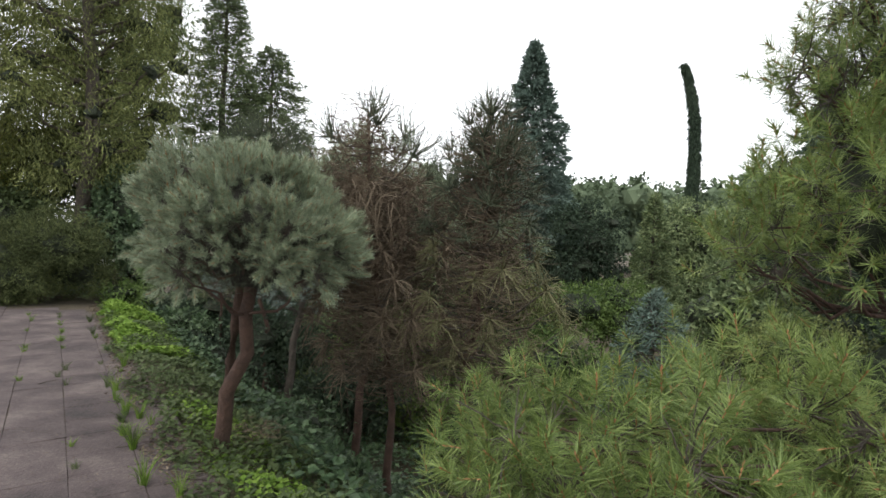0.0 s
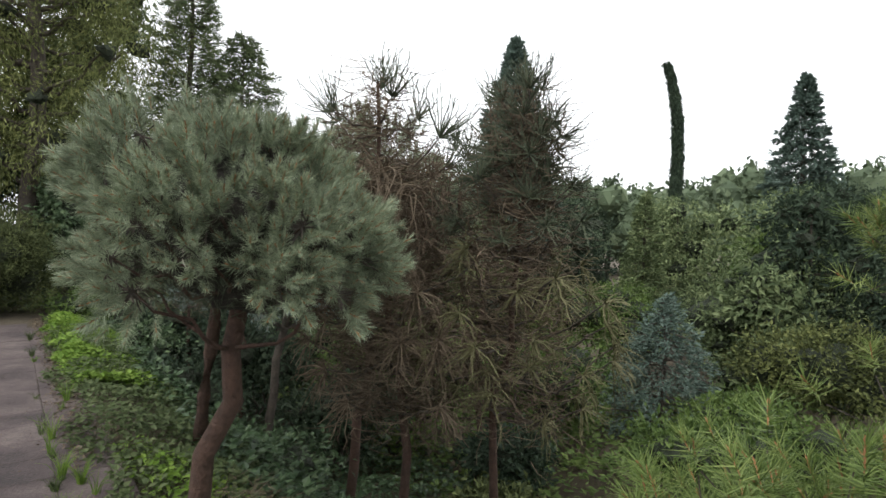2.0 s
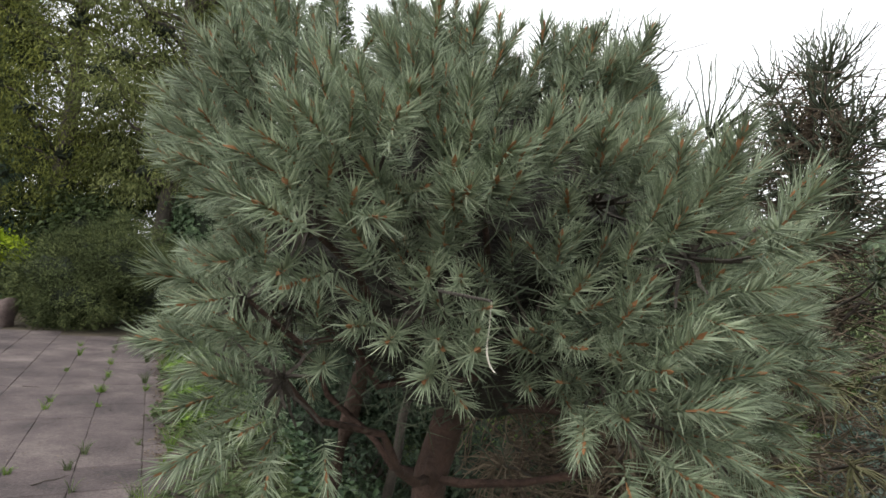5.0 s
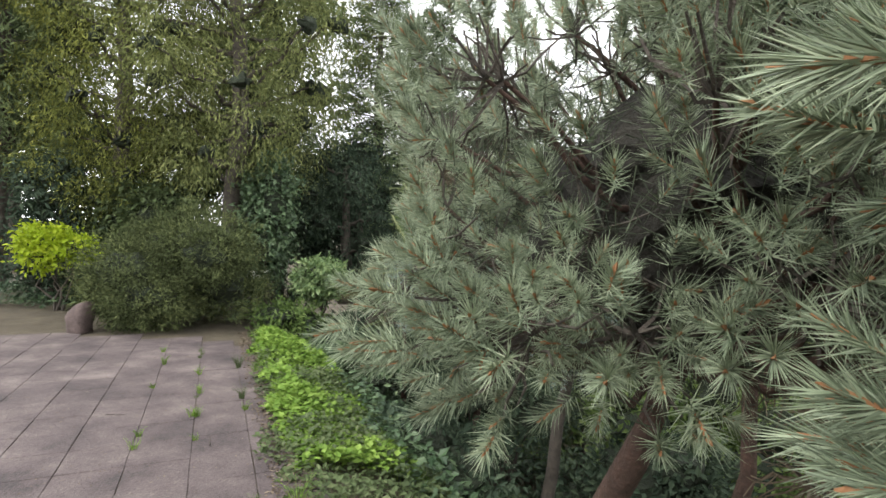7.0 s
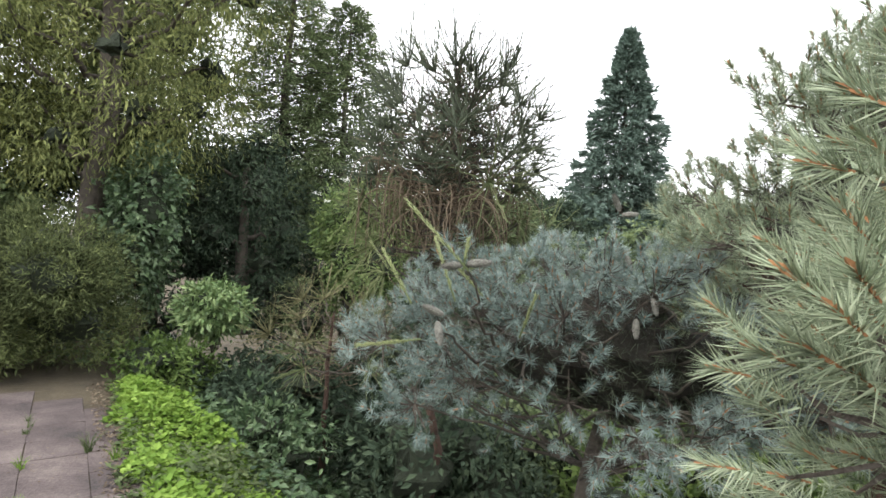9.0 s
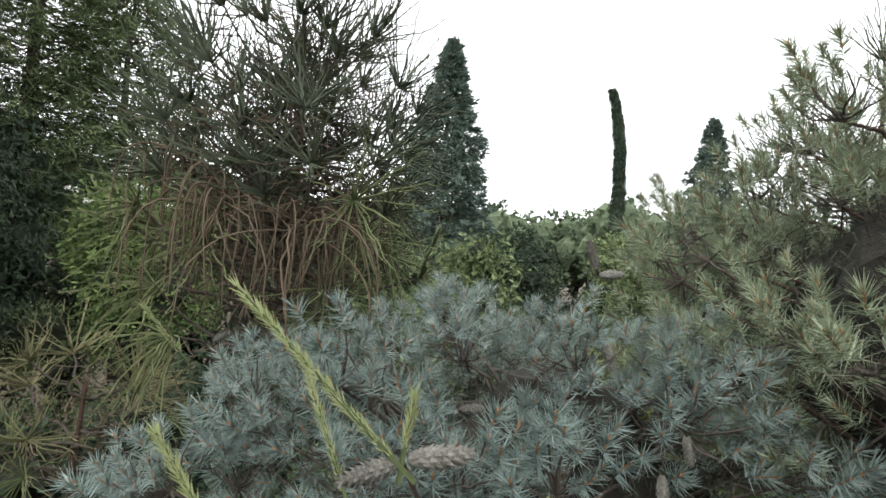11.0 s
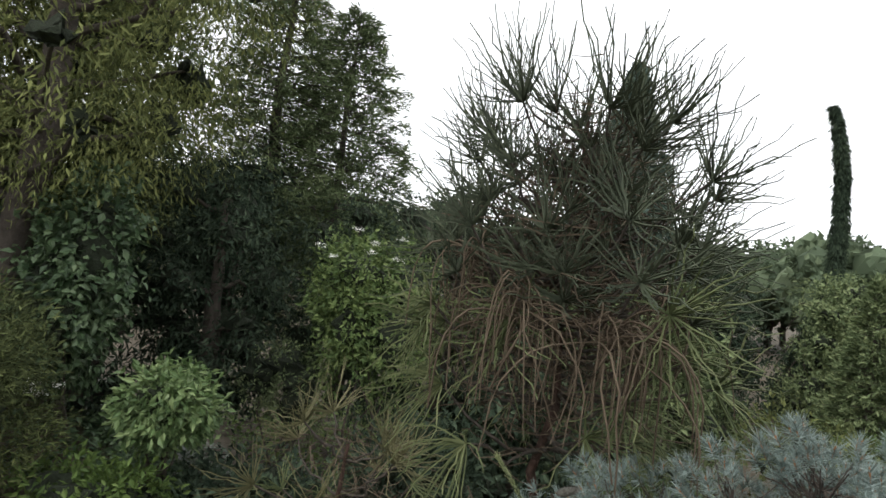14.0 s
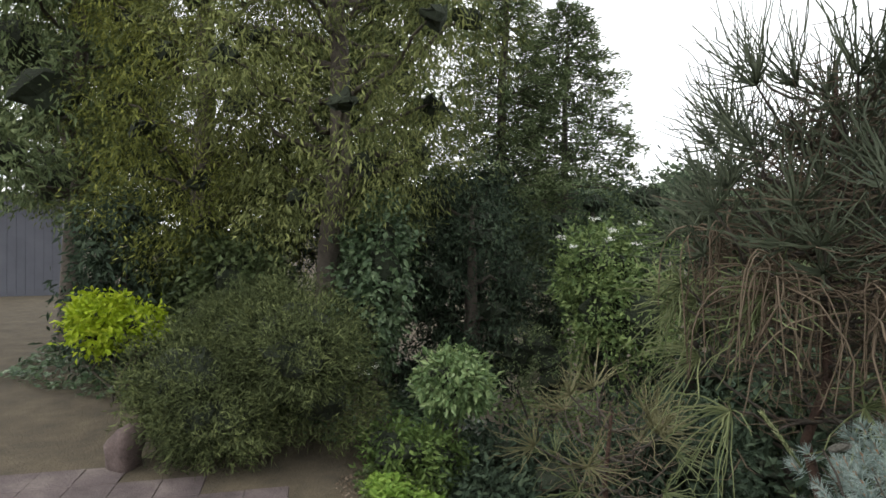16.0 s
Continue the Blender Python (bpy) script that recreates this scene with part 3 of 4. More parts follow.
def bush(name, centre, radii, label, mat, clusters=220, per=16, L=0.05, W=0.022, spread=0.06, seed=1, droop=0.0, category="bush", core=0.5, n_lumps=9, stem=True, group=""):
    g = np.random.default_rng(seed)
    centre, radii = np.array(centre, float), np.array(radii, float)
    gz = float(ground_z(centre[0], centre[1]))
    base = np.array([centre[0], centre[1], gz])
    ob = thing(name, base, label, category, group)
    lc = lumps(g, n_lumps, centre, radii * 0.62, -0.9, 0.5)
    lr = radii.mean() * (0.38 + 0.2 * g.random(len(lc)))
    which = g.integers(0, len(lc), clusters)
    d = rand_dirs(clusters, g)
    C = lc[which] + d * (lr[which][:, None] * (radii / radii.mean())) * (0.7 + 0.4 * g.random((clusters, 1)))
    keep = C[:, 2] > gz - 0.02
    C, d = C[keep], d[keep]
    v, f = leaf_cloud(g, C - base, d, per, spread, L, W, droop)
    part("leaves", soup(v, f, [M[mat]]), ob, kind="stuff")
    # filler blobs in a dark colour, painted shade behind the leaves
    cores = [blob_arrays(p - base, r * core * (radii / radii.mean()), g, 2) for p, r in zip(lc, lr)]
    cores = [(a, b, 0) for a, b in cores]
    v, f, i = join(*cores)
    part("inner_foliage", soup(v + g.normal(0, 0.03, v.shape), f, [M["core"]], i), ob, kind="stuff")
    if stem:
        m = 5
        P = np.repeat(base[None], m, 0) + g.normal(0, 0.05, (m, 3)) * np.array([1, 1, 0]) + np.array([0, 0, -0.05])
        Q = lc[:m] if len(lc) >= m else np.repeat(centre[None], m, 0)
        for k in range(len(Q)):
            v, f = ends(P[k:k + 1] - base, Q[k:k + 1] - base, 0.022, 0.01, 6, 6, 0.02, seed + k)
            part("stem", soup(v, f, [M["bark_grey"]], smooth=True), ob)
    return ob


def tall_tree(name, base, height, crown_z, radius, label, mat, clusters=900, per=18, L=0.11, W=0.03, seed=1, droop=0.6, taper=0.55, trunk_r=0.16, n_lumps=26, bark="bark_grey", core=0.5, group="", squash=1.0, spread=0.14, lump=1.0):
    """A tapered trunk with limbs and a crown of many sprays."""
    g = np.random.default_rng(seed)
    base = np.array(base, float)
    ob = thing(name, base, label, "conifer tree", group)
    top = base + np.array([g.normal(0, 0.1), g.normal(0, 0.1), height])
    line = bend(base, top, 12, 0, 0.008, seed)
    v, f = tubes([line - base], [np.linspace(trunk_r, trunk_r * 0.12, 12)], 10)
    part("trunk", soup(v, f, [M[bark]], smooth=True), ob, "bare brown trunk")
    s = (np.arange(n_lumps) + g.random(n_lumps) * 0.8) / n_lumps
    z = crown_z + (height - crown_z) * s
    rr = radius * (1 - taper * s ** 1.4) * np.minimum(1, 0.6 + 2.5 * s)
    a = np.arange(n_lumps) * 2.4 + g.normal(0, 0.3, n_lumps)
    rad = rr * (0.35 + 0.5 * g.random(n_lumps))
    lc = base + np.stack([np.cos(a) * rad, np.sin(a) * rad, z], 1)
    lc[-1, :2] = top[:2]
    lr = rr * (0.34 + 0.16 * g.random(n_lumps)) * lump
    P = base + np.stack([0 * z, 0 * z, np.maximum(z - rad * 0.3, crown_z * 0.8)], 1)
    for k in range(n_lumps):
        v, f = ends(P[k:k + 1] - base, lc[k:k + 1] - base, trunk_r * 0.3, 0.015, 6, 5, 0.05, seed + k)
        part("limb", soup(v, f, [M[bark]], smooth=True), ob)
    which = g.integers(0, n_lumps, clusters)
    d = rand_dirs(clusters, g)
    C = lc[which] + d * lr[which][:, None] * np.array([1.15, 1.15, 0.85 * squash]) * (0.5 + 0.75 * g.random((clusters, 1)))
    v, f = leaf_cloud(g, C - base, d, per, spread, L, W, droop)
    part("crown", soup(v, f, [M[mat]]), ob, kind="stuff")
    # dark blobs added in the lumps as painted shade between the sprays
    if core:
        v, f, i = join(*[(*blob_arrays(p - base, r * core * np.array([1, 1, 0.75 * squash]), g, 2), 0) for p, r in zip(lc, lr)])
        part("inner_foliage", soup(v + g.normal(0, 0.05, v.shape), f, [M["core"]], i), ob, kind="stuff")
    return ob


def spire_tree(name, base, height, radius, label, mat, branches=150, per=70, L=0.16, W=0.03, seed=1, group="", low=0.08, power=0.85):
    """A narrow conifer of stacked branches."""
    g = np.random.default_rng(seed)
    base = np.array(base, float)
    ob = thing(name, base, label, "conifer tree", group)
    v, f = tubes([bend((0, 0, 0), (0, 0, height), 8, 0, 0.004, seed)], [np.linspace(height * 0.02, 0.01, 8)], 8)
    part("trunk", soup(v, f, [M["bark_grey"]], smooth=True), ob)
    s = low + (1 - low) * (np.arange(branches) + g.random(branches)) / branches
    a = np.arange(branches) * 2.39996 + g.normal(0, 0.2, branches)
    R = radius * (1 - s) ** power * (0.75 + 0.4 * g.random(branches)) + 0.05
    tip = np.stack([np.cos(a) * R, np.sin(a) * R, s * height - R * 0.12], 1)
    root = np.stack([0 * s, 0 * s, s * height - R * 0.05], 1)
    v, f = ends(root, tip, 0.02, 0.006, 5, 3, -0.03, seed)
    part("limb_mass", soup(v, f, [M["bark_grey"]]), ob, kind="stuff")
    t = 0.12 + 0.88 * g.random((branches, per, 1)) ** 0.6
    C = (root[:, None] * (1 - t) + tip[:, None] * t)
    side = np.stack([-np.sin(a), np.cos(a), 0 * a], 1)[:, None]
    C = C + side * g.normal(0, 1, (branches, per, 1)) * (R * 0.22)[:, None, None] * (1.1 - t) + g.normal(0, 0.03, C.shape)
    C[:, :, 2] -= np.abs(g.normal(0, 0.06, C.shape[:2]))
    out = unit(np.repeat((tip - root)[:, None], per, 1) + np.array([0, 0, 0.1])).reshape(-1, 3)
    C = C.reshape(-1, 3)
    keep = g.random(len(C)) < np.clip(np.repeat(R, per) / radius + 0.25, 0, 1)
    v, f = leaf_cloud(g, C[keep], out[keep], 3, 0.04, L, W, 0.15, 1.2)
    part("crown", soup(v, f, [M[mat]]), ob, kind="stuff")
    return ob


def gp(x, y, dz=0.0):
    return (x, y, float(ground_z(x, y)) + dz)


bush("yew_bush", (-7.6, 10.05, 0.82), (1.55, 1.0, 0.98), "large rounded dark green yew bush at the end of the path", "yew", 3400, 24, 0.07, 0.012, 0.05, 31, core=0.5, category="bush", n_lumps=16)
bush("ivy_ball", (-5.86, 11.15, 0.66), (0.66, 0.58, 0.38), "rounded standard shrub of pale green leathery leaves", "ball", 260, 14, 0.09, 0.04, 0.05, 33, 0.3, n_lumps=7)
bush("yellow_bush", (-10.3, 10.5, 1.02), (0.62, 0.5, 0.36), "bright yellow-green leafy bush in front of dark trees", "yellow", 260, 14, 0.09, 0.05, 0.07, 35)
bush("round_conifer", (-5.4, 13.5, 0.3), (0.75, 0.7, 0.65), "round dull green shrub in the shade", "conifer", 240, 16, 0.06, 0.02, 0.05, 37)
bush("viburnum", (-4.2, 12.7, 1.5), (0.95, 0.9, 1.15), "tall green shrub with white flower heads", "shade_leaf", 620, 16, 0.08, 0.035, 0.07, 39, 0.2, n_lumps=12)
bush("fern_bush", (-6.0, 10.4, 0.1), (0.6, 0.5, 0.35), "low fresh green undergrowth beside the yew", "bush", 220, 14, 0.07, 0.03, 0.06, 41)
for i, (x, y, z, rx, ry, rz, m, lab) in enumerate([
        (3.3, 7.2, -0.95, 1.1, 0.9, 0.5, "bush", "bright green spreading shrub"),
        (4.6, 8.0, -0.95, 1.3, 1.0, 0.75, "bush", "bright green leafy shrub on the lower ground"),
        (2.6, 5.2, -1.1, 1.1, 0.9, 0.6, "bush", "green leafy shrub below the pines"),
        (0.8, 8.1, -1.4, 0.9, 0.8, 0.5, "conifer_dark", "dark green low shrub"),
        (0.6, 6.3, -1.35, 0.7, 0.6, 0.4, "yew", "very dark low shrub under the cedars"),
        (6.4, 9.6, -0.6, 1.4, 1.2, 1.1, "conifer_olive", "olive green shrub with fine leaves"),
        (8.2, 8.5, -0.2, 1.7, 1.4, 1.5, "bush", "large green shrub"),
        (-0.6, 9.4, -0.7, 1.3, 1.1, 0.9, "bush", "green shrub on the falling ground"),
        (-1.7, 10.6, -0.4, 1.1, 1.0, 1.0, "conifer", "green shrub behind the cedar"),
        (1.6, 12.2, -0.3, 1.7, 1.4, 1.4, "conifer_olive", "broad olive shrub"),
        (4.2, 14.0, -0.5, 1.9, 1.6, 1.2, "bush", "broad green shrub in the middle distance"),
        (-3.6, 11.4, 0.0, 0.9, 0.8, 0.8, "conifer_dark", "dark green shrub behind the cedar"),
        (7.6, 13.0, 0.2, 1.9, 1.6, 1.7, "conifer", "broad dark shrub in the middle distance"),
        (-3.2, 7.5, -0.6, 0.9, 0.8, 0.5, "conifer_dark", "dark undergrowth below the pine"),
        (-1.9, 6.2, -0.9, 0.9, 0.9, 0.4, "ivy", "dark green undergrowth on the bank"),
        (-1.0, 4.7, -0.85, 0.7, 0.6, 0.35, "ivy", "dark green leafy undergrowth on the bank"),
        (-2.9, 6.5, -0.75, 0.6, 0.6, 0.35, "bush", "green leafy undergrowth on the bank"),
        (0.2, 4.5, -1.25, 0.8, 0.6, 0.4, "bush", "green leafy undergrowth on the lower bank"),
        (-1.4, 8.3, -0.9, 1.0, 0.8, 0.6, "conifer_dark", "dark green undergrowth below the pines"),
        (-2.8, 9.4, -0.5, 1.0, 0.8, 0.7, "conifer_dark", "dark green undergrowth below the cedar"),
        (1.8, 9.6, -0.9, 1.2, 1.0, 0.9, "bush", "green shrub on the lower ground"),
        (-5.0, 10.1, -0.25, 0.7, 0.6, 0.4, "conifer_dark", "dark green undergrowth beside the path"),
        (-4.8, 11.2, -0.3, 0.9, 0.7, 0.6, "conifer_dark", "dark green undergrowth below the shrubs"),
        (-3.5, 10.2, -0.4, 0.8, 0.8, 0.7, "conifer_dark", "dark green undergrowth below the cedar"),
        (-4.7, 9.2, -0.35, 0.8, 0.7, 0.4, "ivy", "dark green undergrowth on the bank")]):
    bush("shrub", (x, y, z), (rx, ry, rz), lab if len(lab.split()) > 3 else lab + " by the path", m, int(330 * rx * max(rz, 0.6)) + 120, 12, 0.09, 0.042, 0.08, 50 + i, group="shrubs on the lower ground")

# tall trees at the back of the path
tall_tree("ivy_clad_tree", (-8.1, 12.1, -0.05), 12.5, 2.4, 2.8, "tall dark conifer with hanging sprays and an ivy-clad trunk", "conifer_olive", 4300, 24, 0.095, 0.022, 61, trunk_r=0.2, n_lumps=80, core=0.18, droop=0.9, lump=0.66, group="tall trees behind the path", spread=0.12)
tall_tree("tall_conifer", (-10.9, 12.6, -0.05), 12.0, 1.6, 2.6, "tall olive green conifer with drooping sprays", "conifer_lime", 3700, 24, 0.10, 0.023, 62, trunk_r=0.2, n_lumps=76, core=0.18, droop=0.9, lump=0.66, group="tall trees behind the path", spread=0.12)
tall_tree("tall_conifer", (-14.0, 12.3, -0.05), 12.0, 2.7, 2.6, "tall green conifer with drooping sprays", "conifer", 1900, 18, 0.16, 0.045, 63, trunk_r=0.2, group="tall trees behind the path", spread=0.12)
tall_tree("tall_conifer", (-17.6, 15.6, -0.05), 10.5, 3.1, 3.0, "tall green conifer beside the garden building", "conifer_olive", 2400, 20, 0.14, 0.032, 70, trunk_r=0.2, n_lumps=50, core=0.4, group="tall trees behind the path", spread=0.14)
spire_tree("thin_conifer", (-6.8, 16.3, -0.05), 9.3, 1.9, "slender open conifer with a dark straight trunk", "conifer", 230, 70, 0.13, 0.026, 64, "tall trees behind the path", low=0.27, power=0.6)
spire_tree("rounded_conifer", (-5.7, 17.3, -0.4), 7.7, 2.4, "broad green conifer with a loose pointed crown", "conifer", 230, 75, 0.13, 0.03, 65, "tall trees behind the path", low=0.12, power=0.5)
tall_tree("tall_conifer", (-9.6, 15.6, -0.05), 11.5, 1.5, 2.2, "tall dark conifer behind the ivy-clad tree", "conifer", 1700, 18, 0.18, 0.05, 66, n_lumps=26, group="tall trees behind the path")
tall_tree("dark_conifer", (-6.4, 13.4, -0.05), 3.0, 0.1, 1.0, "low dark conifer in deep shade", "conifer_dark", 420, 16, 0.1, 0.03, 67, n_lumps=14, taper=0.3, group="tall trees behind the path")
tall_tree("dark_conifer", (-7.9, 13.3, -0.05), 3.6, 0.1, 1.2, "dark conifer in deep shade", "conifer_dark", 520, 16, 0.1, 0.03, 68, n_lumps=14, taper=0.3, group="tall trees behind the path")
# added backdrop: dark leaf colour stands for the shaded hollow behind the yew
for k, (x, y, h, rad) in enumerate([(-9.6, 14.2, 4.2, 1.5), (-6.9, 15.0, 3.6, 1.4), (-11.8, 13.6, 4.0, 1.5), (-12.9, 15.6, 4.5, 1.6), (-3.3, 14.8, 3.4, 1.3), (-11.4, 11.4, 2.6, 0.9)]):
    tall_tree("dark_conifer", (x, y, -0.1), h, 0.05, rad, "dark bushy conifer added as a backdrop that paints the shaded hollow", "conifer_dark", 420, 14, 0.14, 0.045, 160 + k, n_lumps=14, taper=0.3, group="tall trees behind the path")
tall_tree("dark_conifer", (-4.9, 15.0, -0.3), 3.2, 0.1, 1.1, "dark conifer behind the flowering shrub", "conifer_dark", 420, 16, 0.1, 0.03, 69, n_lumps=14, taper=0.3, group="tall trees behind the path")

# ivy on the trunk and hedge foot
bush("climbing_ivy", (-7.3, 11.9, 1.5), (0.75, 0.5, 1.5), "dark glossy ivy hanging over an old stump", "ivy", 420, 16, 0.10, 0.06, 0.08, 71, 0.6, category="ivy", n_lumps=10)
bush("climbing_ivy", (-9.6, 11.7, 1.3), (1.2, 0.5, 1.2), "broad-leaved climber with pale olive leaves", "bank", 480, 16, 0.11, 0.07, 0.09, 72, 0.5, category="ivy", n_lumps=10)

# spires and middle-distance conifers
spire_tree("blue_spire", gp(4.4, 28.7), 13.8, 4.2, "slender blue-green fir with an open pointed crown", "spruce_blue", 300, 60, 0.34, 0.085, 81)
spire_tree("blue_spruce", gp(4.2, 10.6), 2.5, 1.5, "small silver-blue spruce on the lower ground", "spruce_blue", 90, 50, 0.10, 0.03, 82, low=0.03)
spire_tree("pointed_conifer", gp(21.2, 30.3), 13.4, 3.9, "pointed green conifer, broad at its foot", "spruce_blue", 230, 55, 0.32, 0.10, 83)
spire_tree("pointed_conifer", gp(7.3, 18.8), 5.2, 1.3, "small pointed green conifer", "conifer", 130, 45, 0.16, 0.05, 84)
for i, (x, y, h, r, cz, m) in enumerate([(12.6, 16.0, 4.8, 2.0, 0.3, "conifer_dark"), (10.0, 16.8, 4.6, 1.6, 0.2, "conifer"), (9.0, 14.6, 3.8, 1.5, 0.2, "bush"), (14.5, 19.5, 5.8, 2.0, 0.3, "conifer_dark"), (8.2, 12.4, 4.7, 1.3, 0.2, "conifer_dark"), (6.6, 11.6, 3.0, 1.0, 0.2, "conifer"),
                                         (12.5, 11.5, 4.6, 1.9, 0.2, "conifer"), (16.0, 14.0, 5.5, 2.2, 0.3, "conifer_dark"), (1.6, 17.0, 4.2, 1.5, 0.2, "conifer"),
                                         (-1.5, 15.5, 4.2, 1.6, 0.2, "conifer"), (-2.2, 13.3, 3.0, 1.2, 0.2, "conifer_dark"), (11.0, 24.0, 5.2, 2.3, 0.3, "conifer"), (6.5, 25.0, 5.0, 2.4, 0.3, "conifer_dark"),
                                         (0.5, 24.0, 5.5, 2.2, 0.3, "conifer_dark"), (17.0, 24.0, 6.0, 2.5, 0.3, "conifer")]):
    tall_tree("garden_tree", gp(x, y), h, cz, r, "rounded garden tree in the middle distance", m, int(95 * h * r), 10, 0.18, 0.075, 90 + i, n_lumps=16, taper=0.35, droop=0.2, group="middle distance trees", trunk_r=0.1)


# weeping column
def weeping_column():
    g = np.random.default_rng(5)
    base = np.array(gp(11.45, 26.2))
    ob = thing("weeping_sequoia", base, "thin weeping sequoia, a tall bent dark column of hanging foliage", "conifer tree")
    H = 12.2
    s = np.linspace(0, 1, 16)
    line = np.stack([0.15 + 0.35 * np.sin(s * 2.6) - 0.65 * np.clip(s - 0.7, 0, 1) ** 2 * 9, 0 * s, s * H], 1)
    v, f = tubes([line], [np.linspace(0.24, 0.05, 16)], 10)
    part("trunk", soup(v, f, [M["bark_grey"]], smooth=True), ob)
    n = 3600
    t = np.concatenate([g.random(n - 1300) ** 0.8, 0.36 * g.random(1300)])
    C = np.stack([np.interp(t, s, line[:, k]) for k in range(3)], 1)
    a = g.random(n) * 2 * math.pi
    r = np.interp(t, [0, 0.18, 0.35, 0.5, 0.85, 1], [1.7, 1.3, 0.5, 0.22, 0.16, 0.08]) * (0.6 + 0.45 * g.random(n))
    d = np.stack([np.cos(a), np.sin(a), 0 * a], 1)
    C += d * r[:, None]
    v, f = leaf_cloud(g, C, d, 8, 0.05, 0.22, 0.05, 2.0)
    part("hanging_foliage", soup(v, f, [M["conifer_dark"]]), ob, kind="stuff")
    n = 40
    a = np.arange(n) * 2.4
    P = np.stack([0.1 + 0 * a, 0 * a, 1.5 + 3.0 * g.random(n)], 1)
    R = 0.8 + 0.9 * g.random(n)
    Q = P + np.stack([np.cos(a) * R, np.sin(a) * R, -0.6 - 1.2 * g.random(n)], 1)
    v, f = ends(P, Q, 0.05, 0.02, 7, 4, -0.25, 3)
    part("limb_mass", soup(v, f, [M["bark_grey"]]), ob, kind="stuff")


weeping_column()

# far woods
wood_meshes = []
for k in range(4):
    g = np.random.default_rng(300 + k)
    H, R = 9.0, 3.6
    ob = thing("woodland_tree", (0, 0, -50), "distant round-topped woodland tree", "tree", "far woods")
    v, f = tubes([bend((0, 0, 0), (0, 0, H * 0.7), 6, 0, 0.02, k)], [np.linspace(0.3, 0.1, 6)], 7)
    part("trunk", soup(v, f, [M["bark_grey"]], smooth=True), ob)
    lc = lumps(g, 16, (0, 0, H * 0.55), (R * 0.75, R * 0.75, H * 0.33), -0.8, 0.5)
    lr = 1.1 + 0.7 * g.random(len(lc))
    w = g.integers(0, len(lc), 300)
    d = rand_dirs(300, g)
    v, f = leaf_cloud(g, lc[w] + d * lr[w][:, None], d, 6, 0.22, 0.5, 0.34)
    part("crown", soup(v, f, [M["woods"]]), ob, kind="stuff")
    v, f, i = join(*[(*blob_arrays(p, r * 0.85, g, 1), 0) for p, r in zip(lc, lr)])
    part("inner_foliage", soup(v, f, [M["woods"]], i), ob, kind="stuff")
    wood_meshes.append(ob)
g = np.random.default_rng(8)
for k in range(64):
    b = radians(-30 + 118 * (k + 0.4 * g.random()) / 64)
    dist = 52 + 22 * g.random() + (8 if k % 2 else 0)
    x, y = math.sin(b) * dist, math.cos(b) * dist + 3
    src = wood_meshes[k % 4]
    s = 1.02 + 0.34 * g.random()
    m = pose(x, y, -2.0, 0, 0, g.random() * 360) @ Matrix.Scale(s, 4)
    if k < 4:
        src.matrix_basis = m
    else:
        src.matrix_basis, keep = m, src.matrix_basis.copy()
        c = copy_thing(src, Matrix.Translation((0, 0, 0)))
        c.matrix_basis = m
        src.matrix_basis = keep

# ---- the things by the path ----
bm = bmesh.new()
bmesh.ops.create_cube(bm, size=1)
bmesh.ops.subdivide_edges(bm, edges=bm.edges[:], cuts=3, use_grid_fill=True)
for v in bm.verts:
    p = v.co.copy()
    p = p.lerp(p.normalized() * 0.62, 0.55)
    p *= 1 + 0.22 * noise.noise(p * 3 + Vector((4, 1, 2)))
    v.co = Vector((p.x * 0.26, p.y * 0.26, (p.z + 0.5) * 0.42 * (1 + 0.3 * p.x)))
me = bpy.data.meshes.new("stump")
bm.to_mesh(me)
bm.free()
me.materials.append(M["stone"])
me.polygons.foreach_set("use_smooth", [True] * len(me.polygons))
stump = new("boulder", me)
stump.location = (-8.45, 9.2, -0.05)
tagged(stump, "weathered pinkish grey boulder at the foot of the yew", "boulder")


def box(x0, x1, y0, y1, z0, z1):
    c = np.array([[x, y, z] for x in (x0, x1) for y in (y0, y1) for z in (z0, z1)], float)
    f = np.array([[0, 1, 3, 2], [4, 6, 7, 5], [0, 4, 5, 1], [2, 3, 7, 6], [0, 2, 6, 4], [1, 5, 7, 3]])
    return c, f


shed = thing("garden_shed", (-25.4, 17.4, -0.05), "grey clad garden building behind the trees", "shed")
for k in range(16):
    v, f = box(-2 + k * 0.25, -2 + k * 0.25 + 0.242, -1.5, -1.47, 0, 3.4)
    part("board", soup(v, f, [M["wall"]]), shed)
v, f, i = join((*box(-2, 2, -1.465, 1.5, 0, 3.4), 0))
part("wall", soup(v, f, [M["wall"]], i), shed)
v, f, i = join((*box(-2.2, 2.2, -1.7, 1.7, 3.4, 3.52), 0))
part("roof", soup(v, f, [M["roof"]], i), shed)
shed.rotation_euler = (0, 0, radians(50))

